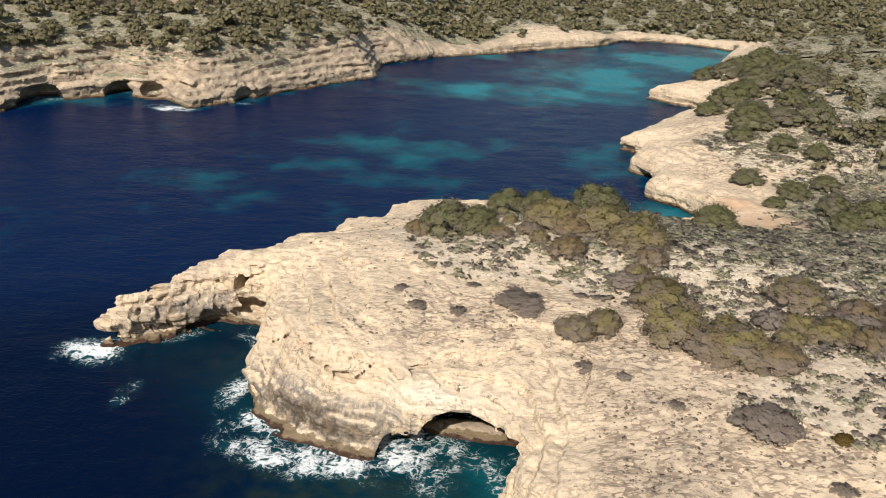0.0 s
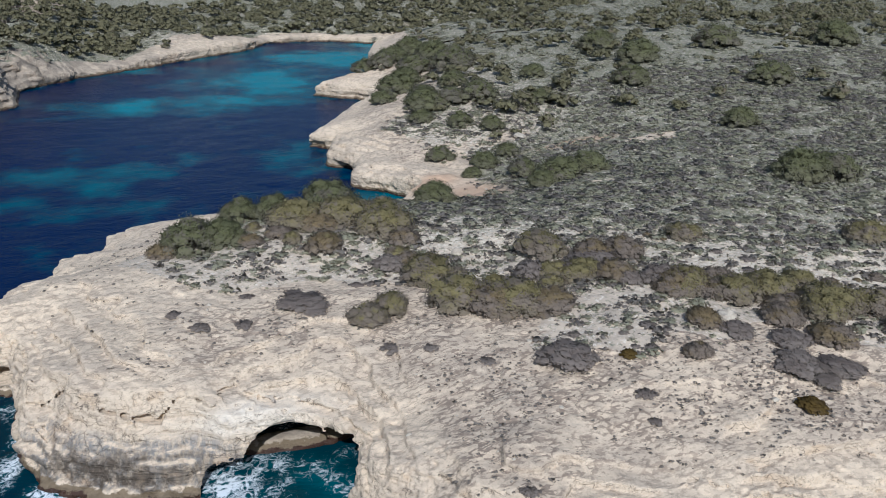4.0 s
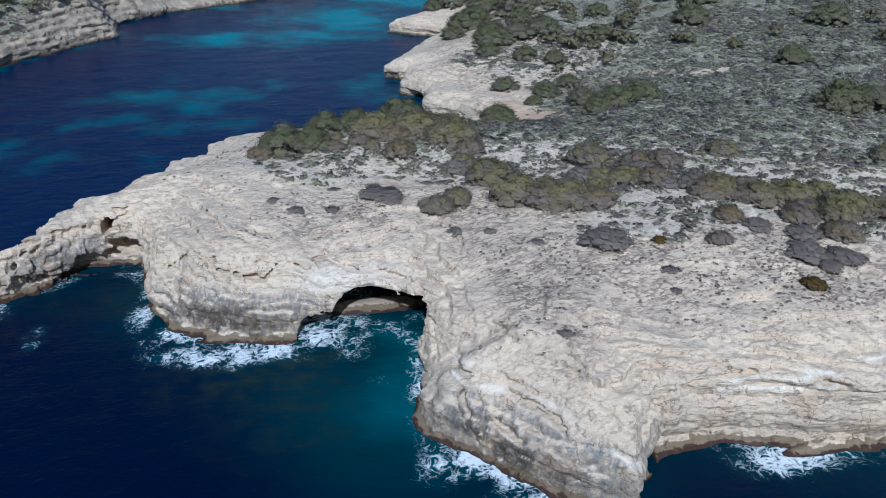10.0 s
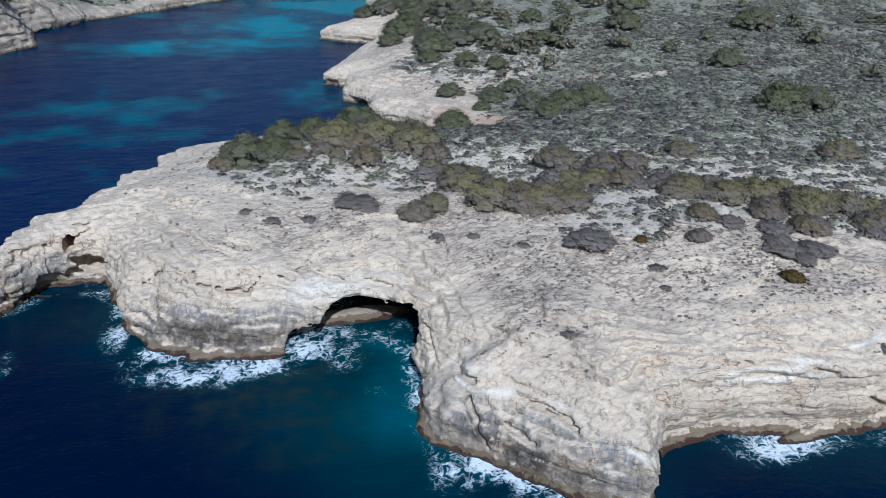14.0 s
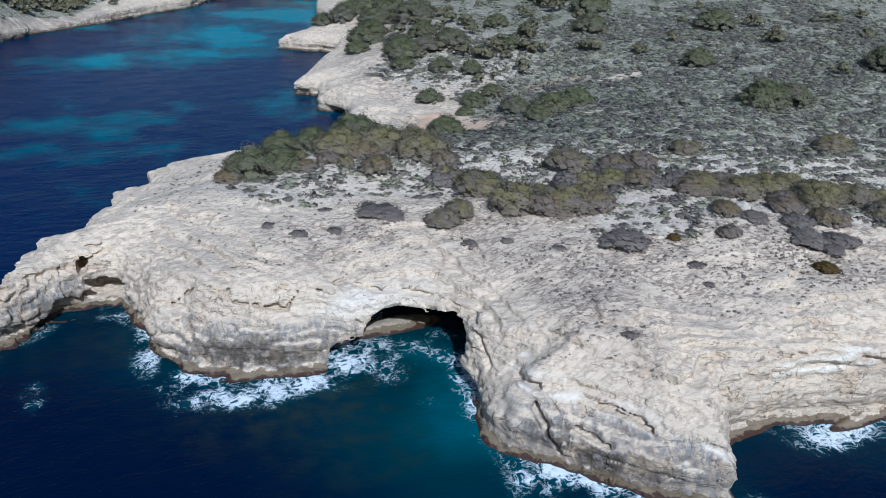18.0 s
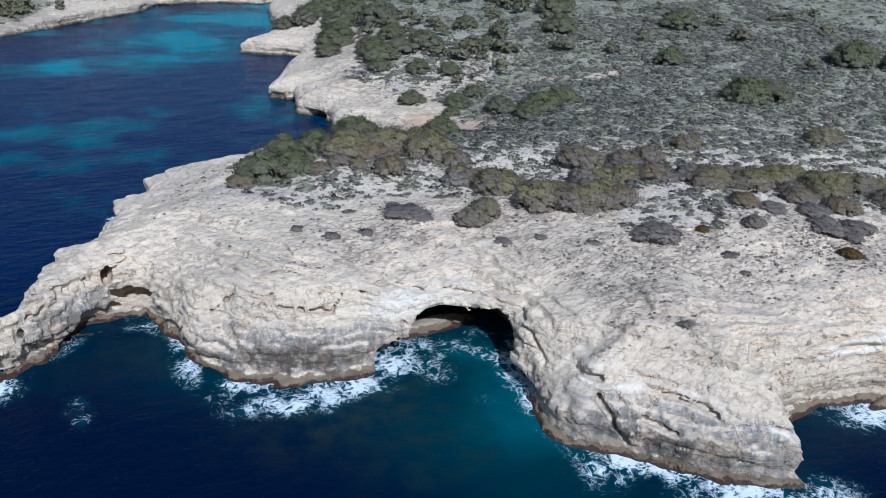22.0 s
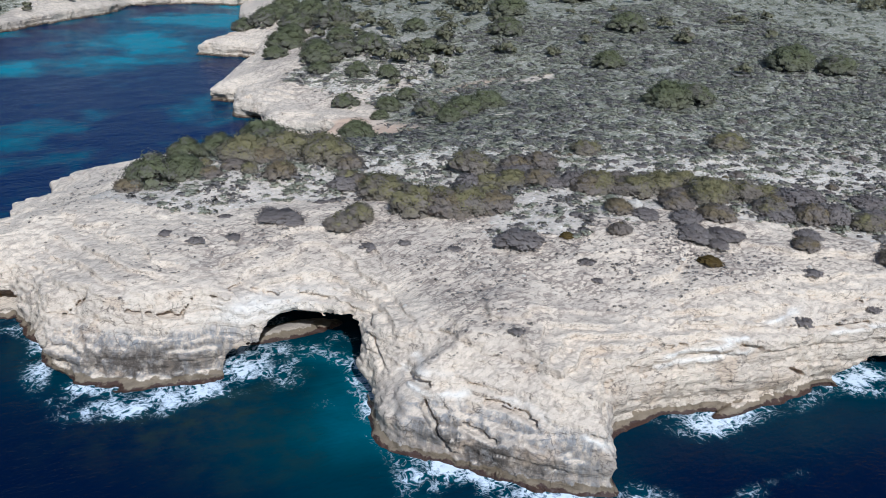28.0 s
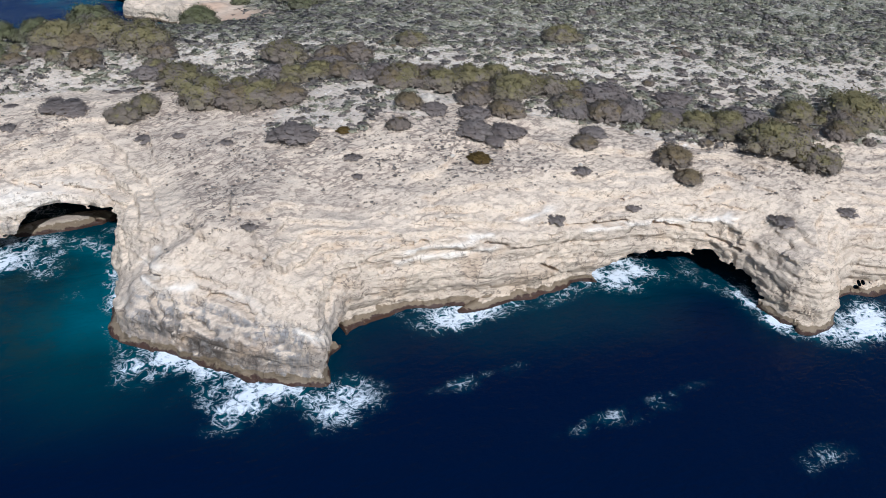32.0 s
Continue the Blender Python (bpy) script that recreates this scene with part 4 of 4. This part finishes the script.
NAMES = {"p": ("pine_tree", "wind-bent green pine with a broad rounded crown", "pine", "pines of the headland"),
         "j": ("juniper_bush", "olive-green juniper bush with dry brown patches", "bush", "bushes of the headland"),
         "o": ("mastic_bush", "brownish green mastic bush on stony ground", "bush", "bushes of the headland"),
         "g": ("dry_bush", "grey leafless dry bush on pale soil", "bush", "dry bushes"),
         "y": ("ochre_bush", "small ochre-coloured cushion bush on bare rock", "bush", "bushes of the headland"),
         "s": ("cushion_shrub", "small dark cushion shrub on bare limestone", "shrub", "cushion shrubs"),
         "d": ("dead_bush", "flat purplish grey dead bush on pale rock", "bush", "dry bushes")}


def ground_at(x, y):
    x, y = np.atleast_1d(np.asarray(x, float)), np.atleast_1d(np.asarray(y, float))
    return height(x, y, inland(x, y))


def plant(kind, x, y, r, tall=1.0):
    name, label, category, group = NAMES[kind]
    crown, stems = KINDS[kind][rng.integers(len(KINDS[kind]))]
    ob = tagged(new(name), label, category, group)
    ob.matrix_world = Matrix.LocRotScale((x, y, float(ground_at(x, y)[0]) - 0.05), Euler((0, 0, rng.random() * 6.28)), (r, r * (0.85 + 0.3 * rng.random()), r * tall))
    part("trunk" if kind == "p" else "stems", stems, ob, "twisted grey bark")
    part("crown" if kind == "p" else "foliage", crown, ob)


WEST_GROVE = [(-15.6, 118.4, 4.4, "p"), (-11, 118, 3.6, "p"), (-7.5, 132, 3.4, "p"), (-2.5, 130, 3.4, "p"), (7.5, 134.6, 4.6, "p"), (0, 122.5, 4.4, "j"), (7, 122.5, 4.8, "j"), (12.5, 116, 4.6, "j"),
              (-19.5, 117, 2.2, "o"), (3, 119, 3, "o"), (13, 122, 4, "j")]
BELT = [(-3, 94, 3.7, "d"), (4, 88, 2.6, "j"), (7, 89.5, 2.6, "j"), (14.1, 97.5, 3.8, "j"), (15.6, 88, 4.4, "j"), (19, 85, 3.6, "o"), (21.5, 84.5, 4.0, "j"), (25, 83, 3.0, "o"), (31, 99.5, 3.6, "j"), (41, 95, 3.1, "o"),
        (36, 93.5, 3.6, "g"), (32, 91, 3, "g"), (21.9, 71, 3.3, "g"), (28.2, 69.4, 1.1, "y"), (43.9, 83, 3.4, "j"), (39.5, 73, 2.3, "o"), (53.9, 80, 3.6, "j"), (57.6, 74, 3.8, "j"), (46.5, 66.5, 2.5, "g"),
        (48.6, 61, 2.4, "g"), (42.3, 70.5, 2.1, "g"), (41.5, 56.6, 1.5, "y"), (63, 72, 3.6, "j")]
SMALL = [(-15.4, 91.2, 1.3, "s"), (-18.2, 96, 1.1, "s"), (26.7, 63, 1.2, "s"), (25.8, 59.4, 0.8, "s"), (5.3, 81.6, 1.6, "s"), (-9.3, 99.3, 1.2, "s"), (-10.4, 91.4, 1.4, "s"), (56.3, 43, 1.3, "s"),
         (45.5, 44.6, 1.5, "s"), (71.9, 32.6, 1.7, "s"), (81.6, 31, 1.6, "s"), (53, 50, 1.4, "s"), (9, 79, 1.1, "s"), (14, 74, 1.0, "s")]
EAST = [(56.6, 54.6, 1.9, "o"), (65.9, 47.4, 2.6, "o"), (80.8, 44, 4.8, "j"), (83.5, 39, 3.5, "j"), (101.5, 47, 5.2, "j"), (68, 67, 4.8, "g"), (55.3, 71.6, 3.2, "j"), (48.9, 71.2, 2.4, "o"),
        (44.5, 63.4, 2.2, "g"), (45.6, 59.4, 1.5, "g"), (65.5, 43.6, 1.9, "o"), (83.2, 52, 3.7, "g"), (80, 52, 2.9, "j"), (60, 57, 2.0, "g"), (74, 57, 2.6, "g"), (92, 50, 3, "j"), (48, 79, 3.2, "j"), (61.5, 63.5, 3.2, "g"), (65, 61, 3.2, "o"), (35, 67, 1.8, "o"), (51.5, 66, 2.6, "o"), (44, 62, 2.2, "g"), (79, 62, 3.0, "g")]
NORTH = [(27.3, 138.5, 4.0, "p"), (50.6, 153, 3.4, "p"), (53, 141, 4.8, "p"), (60, 143, 4.4, "p"), (48.6, 138.6, 3.0, "p"), (46.7, 165, 3.2, "p"), (39.4, 174.5, 3.2, "p"), (58.3, 205, 5.6, "p"), (52, 206, 4.5, "p"), (44.7, 206, 5.6, "p"),
         (47, 214, 4.6, "p"), (41, 196, 3.0, "p"), (49, 190, 3.4, "p"), (55, 184, 3.2, "p"), (38, 224, 3.6, "p"), (58, 224, 4.2, "p"), (53, 168, 3.0, "p"), (42, 160, 2.4, "p"), (45, 236, 6.0, "p"), (50, 246, 5.6, "p"), (65.5, 270, 6.5, "p"), (50, 275, 5.6, "p"), (44.8, 279, 4.6, "p"), (56, 284, 6, "p"), (63.8, 291, 6.8, "p"), (67, 252, 7.0, "p"), (57, 262, 6, "p")]
INNER = [(88, 117.6, 5.2, "p"), (95, 117, 4.6, "p"), (137, 129, 6.0, "p"), (102, 154.5, 4.2, "p"), (128, 180, 5.6, "p"), (98, 196, 4.8, "p"), (111, 217, 6.4, "p"), (71.3, 194, 3.2, "p"), (79.2, 218, 4.0, "p"), (171.5, 209, 7.5, "p"),
         (145.6, 122, 5.0, "p"), (111.3, 243, 6.2, "p"), (77.8, 90, 3.2, "j"), (52.7, 98, 2.8, "j"), (141, 223, 7.0, "p"), (226, 218, 7, "p")]
for x, y, r, kind in WEST_GROVE:
    plant(kind, x, y, r * 1.12, 0.95)
for x, y, r, kind in BELT + SMALL + EAST + NORTH + INNER:
    plant(kind, x, y, r * 1.08, 0.9 if kind in "jo" else 0.55 if kind == "g" else 0.88 if kind == "p" else 0.38 if kind == "d" else 0.6)

LINE = np.array([(-14, 121), (2, 118), (13, 100), (20, 87), (33, 92), (44, 83), (57, 77), (66, 66), (84, 46), (102, 46)], float)
g = np.random.default_rng(23)
for k in range(76):
    u = g.random() * (len(LINE) - 1)
    a = LINE[int(u)] + (LINE[int(u) + 1] - LINE[int(u)]) * (u - int(u)) + g.normal(size=2) * (1.8, 2.6)
    plant("jjojog"[g.integers(6)], a[0], a[1], 1.3 + 1.9 * g.random(), 0.8 + 0.3 * g.random())
g = np.random.default_rng(19)
count = 0
while count < 200:
    x, y = -14 + 112 * g.random(), 34 + 68 * g.random()
    soil = float(soil_at(np.array([x]), np.array([y]), inland(np.array([x]), np.array([y])))[0])
    if g.random() < 0.9 * soil * (1 - soil) * 4 * 0.5 + 0.35 * soil + 0.008 and float(inland(np.array([x]), np.array([y]))[0]) > 7:
        plant("s" if g.random() < 0.8 else "o", x, y, 0.4 + 0.9 * g.random() ** 2, 0.85)
        count += 1

# woods and scrub, scattered by the lie of the land
taken = np.array([(x, y, r) for x, y, r, kind in WEST_GROVE + BELT + EAST + NORTH + INNER])


def scatter(n, x0, x1, y0, y1, chance, seed):
    """Places on land, kept with the given chance there."""
    g = np.random.default_rng(seed)
    x, y = x0 + (x1 - x0) * g.random(n), y0 + (y1 - y0) * g.random(n)
    d = inland(x, y)
    keep = g.random(n) < chance(x, y, d)
    return x[keep], y[keep], g


def free(x, y, room):
    ok = np.ones(len(x), bool)
    for tx, ty, tr in taken:
        ok &= (x - tx) ** 2 + (y - ty) ** 2 > (tr * room) ** 2
    return ok


def joined(name, kinds, x, y, r, tall, g, material, label, category):
    """Many plants in one mesh, out of a few shapes."""
    z = ground_at(x, y)
    pts, tops, ways, at = [], [], [], 0
    for k, (v, f, way) in enumerate(kinds):
        sel = np.arange(len(x)) % len(kinds) == k
        if not sel.any():
            continue
        a = g.random(sel.sum()) * 6.283
        c, s = np.cos(a)[:, None], np.sin(a)[:, None]
        rr, tt = r[sel][:, None], (r[sel] * tall[sel])[:, None]
        p = np.stack([(v[:, 0] * c - v[:, 1] * s) * rr + x[sel][:, None], (v[:, 0] * s + v[:, 1] * c) * rr + y[sel][:, None], v[:, 2] * tt + z[sel][:, None]], -1)
        tops.append((f[None] + (np.arange(sel.sum()) * len(v))[:, None, None]).reshape(-1, f.shape[1]) + at)
        pts.append(p.reshape(-1, 3))
        ways.append(np.stack([way[:, 0] * c - way[:, 1] * s, way[:, 0] * s + way[:, 1] * c, way[:, 2] + 0 * c], -1).reshape(-1, 3))
        at += p.shape[0] * p.shape[1]
    ob = sheet(name, np.concatenate(pts), np.concatenate(tops), material, False)
    layer = ob.data.attributes.new("outward", "FLOAT_VECTOR", "POINT")
    layer.data.foreach_set("vector", np.concatenate(ways).astype(np.float32).ravel())
    return tagged(ob, label, category, kind="stuff")


BOX = np.array([(i, j, k) for i in (-1, 1) for j in (-1, 1) for k in (-1, 1)]) / math.sqrt(3)
SIDES = np.array([(0, 1, 3, 2), (4, 6, 7, 5), (0, 4, 5, 1), (2, 3, 7, 6), (0, 2, 6, 4), (1, 5, 7, 3)])


def shapes(n, count, spread, low, high, r0, r1, leaves, size, seed, inside=0.0):
    """Small crowns for joined plants: leaf sprays, and if wanted a dense inside of rough lumps."""
    g = np.random.default_rng(seed)
    out = []
    for k in range(n):
        lobes = lobes_for(g, count, spread, low, high, r0, r1)
        v, f = leaf_cloud(g, lobes, leaves, size)
        for x, y, z, r in lobes if inside else []:
            turn = np.array(Euler(g.random(3) * 6.28).to_matrix())
            f = np.concatenate([f, SIDES + len(v)])
            v = np.concatenate([v, (BOX @ turn.T) * r * inside * (1, 1, 0.8) + (x, y, z)])
        out.append((v, f, outward(v, lobes)))
    return out


def woods_chance(x, y, d):
    far = beyond(x, y)
    thick = 0.5 + 0.6 * vnoise(x, y, 0, 0.035, 61) + 0.4 * vnoise(x, y, 0, 0.012, 62)
    inner = sstep(x + 0.9 * y, 190, 330) * (0.06 + 0.5 * sstep(x + 0.9 * y, 300, 480)) + 0.55 * hump(x, y, 58, 255, 16, 45) + 0.2 * hump(x, y, 75, 200, 22, 30)
    edge = 6 - 2.5 * sstep(x, -45, -20)
    return np.where(d > edge, far * sstep(d, edge, edge + 3) * (0.62 + 0.4 * thick) + (1 - far) * inner * thick * sstep(d, 12, 24), 0)


x, y, g = scatter(24000, -260, 340, 60, 640, woods_chance, 71)
ok = free(x, y, 0.9) & (y < 0.67 * x + 440)
x, y = x[ok], y[ok]
r = 1.5 + 2.3 * g.random(len(x)) ** 1.5
for back, leaves, size in ((False, 104, 0.115), (True, 42, 0.165)):
    ok = (y - 0.3 * x > 330) == back
    joined("pine_woods", shapes(7, 6, 0.66, 0.30, 0.85, 0.30, 0.44, leaves, size, 81, 0.85), x[ok], y[ok], r[ok], 0.75 + 0.35 * g.random(ok.sum()), g, WOODS, "dense olive-green pine woods on low hills", "woods")


def scrub_chance(x, y, d):
    soil = soil_at(x, y, d)
    thick = 0.92 + 0.6 * vnoise(x, y, 0, 0.09, 63) + 0.35 * vnoise(x, y, 0, 0.3, 64)
    return np.where(d > 3, soil * np.clip(thick, 0, 1) * (1 - 0.4 * pale_band(x, y)), 0)


for seed, name, material, label, share in ((72, "heath_scrub", HEATH, "low grey-green heath scrub over stony soil", 0.72), (76, "dry_scrub", DRY, "low grey leafless scrub over pale stony soil", 0.6)):
    x, y, g = scatter(34000, -20, 178, 28, 205, lambda x, y, d: share * scrub_chance(x, y, d), seed)
    inner = 0.55 + 0.3 * sstep(x, 38, 60) + 0.4 * sstep(y + 0.45 * x, 98, 122)
    ok = free(x, y, 0.7) & (g.random(len(x)) < inner)
    x, y = x[ok], y[ok]
    r = 0.34 + 1.05 * g.random(len(x)) ** 2.4
    joined(name, shapes(6, 6, 0.6, 0.15, 0.5, 0.3, 0.45, 32, 0.22, seed + 10), x, y, r, 0.3 + 0.3 * g.random(len(x)), g, material, label, "scrub")
x, y, g = scatter(34000, -160, 330, 110, 480, scrub_chance, 73)
ok = free(x, y, 0.6) & ((x > 176) | (y > 203)) & (y < 0.67 * x + 440)
x, y = x[ok], y[ok]
r = 0.6 + 1.2 * g.random(len(x)) ** 2
joined("far_scrub", shapes(5, 5, 0.6, 0.15, 0.5, 0.3, 0.45, 22, 0.25, 83), x, y, r, 0.3 + 0.3 * g.random(len(x)), g, HEATH, "grey-green scrub between the distant pines", "scrub")


def tuft_chance(x, y, d):
    drift = sstep(vnoise(x, y, 0, 0.05, 65) + 0.5 * vnoise(x, y, 0, 0.2, 66), -0.2, 0.6)
    return np.where(d > 5, (1 - 0.7 * soil_at(x, y, d)) * (0.06 + 0.2 * drift + 0.55 * drift_at(x, y, d) * drift) * sstep(d, 4, 12), 0)


x, y, g = scatter(64000, -45, 110, 25, 135, tuft_chance, 74)
r = 0.08 + 0.20 * g.random(len(x)) ** 2.2
joined("rock_tufts", shapes(5, 3, 0.5, 0.1, 0.3, 0.4, 0.6, 9, 0.5, 84), x, y, r, 0.4 + 0.4 * g.random(len(x)), g, DRY, "small dry grey tufts in limestone cracks", "tufts")


# ---- stones ----
def stone_mesh(name, g, rough=0.3, cuts=2):
    bm = bmesh.new()
    bmesh.ops.create_icosphere(bm, subdivisions=cuts, radius=1.0)
    o = g.random(3) * 50
    for v in bm.verts:
        v.co *= 1 + rough * noise.noise(v.co * 1.3 + Vector(o)) + 0.12 * noise.noise(v.co * 3.1 + Vector(o))
        v.co.z = max(v.co.z, -0.4)
    me = bpy.data.meshes.new(name)
    bm.to_mesh(me)
    bm.free()
    me.materials.append(STONE)
    return me


g = np.random.default_rng(5)
for x, y, r, flat in ((42.6, 73, 1.5, 0.7), (19.9, 103.3, 0.9, 0.9), (50, 74, 0.7, 0.6), (74, 80, 0.6, 0.5), (59, 176, 1.6, 0.5)):
    ob = tagged(new("boulder", stone_mesh("boulder", g, 0.35, 3)), "pale weathered limestone boulder among the shrubs", "boulder", "boulders")
    ob.matrix_world = Matrix.LocRotScale((x, y, float(ground_at(x, y)[0]) + 0.25 * r * flat), Euler((0, 0, r * 7)), (r, r * 0.8, r * flat))

bm = bmesh.new()
bmesh.ops.create_cube(bm, size=1.0)
bmesh.ops.scale(bm, vec=(2.4, 1.3, 0.7), verts=bm.verts)
bmesh.ops.bevel(bm, geom=bm.edges[:], offset=0.06, segments=2, affect="EDGES")
me = bpy.data.meshes.new("concrete_block")
bm.to_mesh(me)
bm.free()
me.materials.append(STONE)
slab = tagged(new("concrete_block", me), "pale flat concrete block lying in the scrub", "block")
slab.matrix_world = pose(80.6, 84.8, float(ground_at(80.6, 84.8)[0]) + 0.25, 2, 0, 20)


def rubble_chance(x, y, d):
    return np.where(d > 4, soil_at(x, y, d) * (0.10 + 0.8 * pale_band(x, y)) + 0.04, 0)


x, y, g = scatter(15000, -30, 150, 28, 150, rubble_chance, 75)
r = 0.12 + 0.35 * g.random(len(x)) ** 3
kinds = []
for k in range(4):
    me = stone_mesh("rubble", g, 0.4, 1)
    v = np.array([p.co for p in me.vertices])
    f = np.array([list(p.vertices) for p in me.polygons])
    kinds.append((v, f, v))
    bpy.data.meshes.remove(me)
joined("stone_rubble", kinds, x, y, r, 0.5 + 0.3 * g.random(len(x)), g, STONE, "pale limestone rubble strewn over thin soil", "rubble")
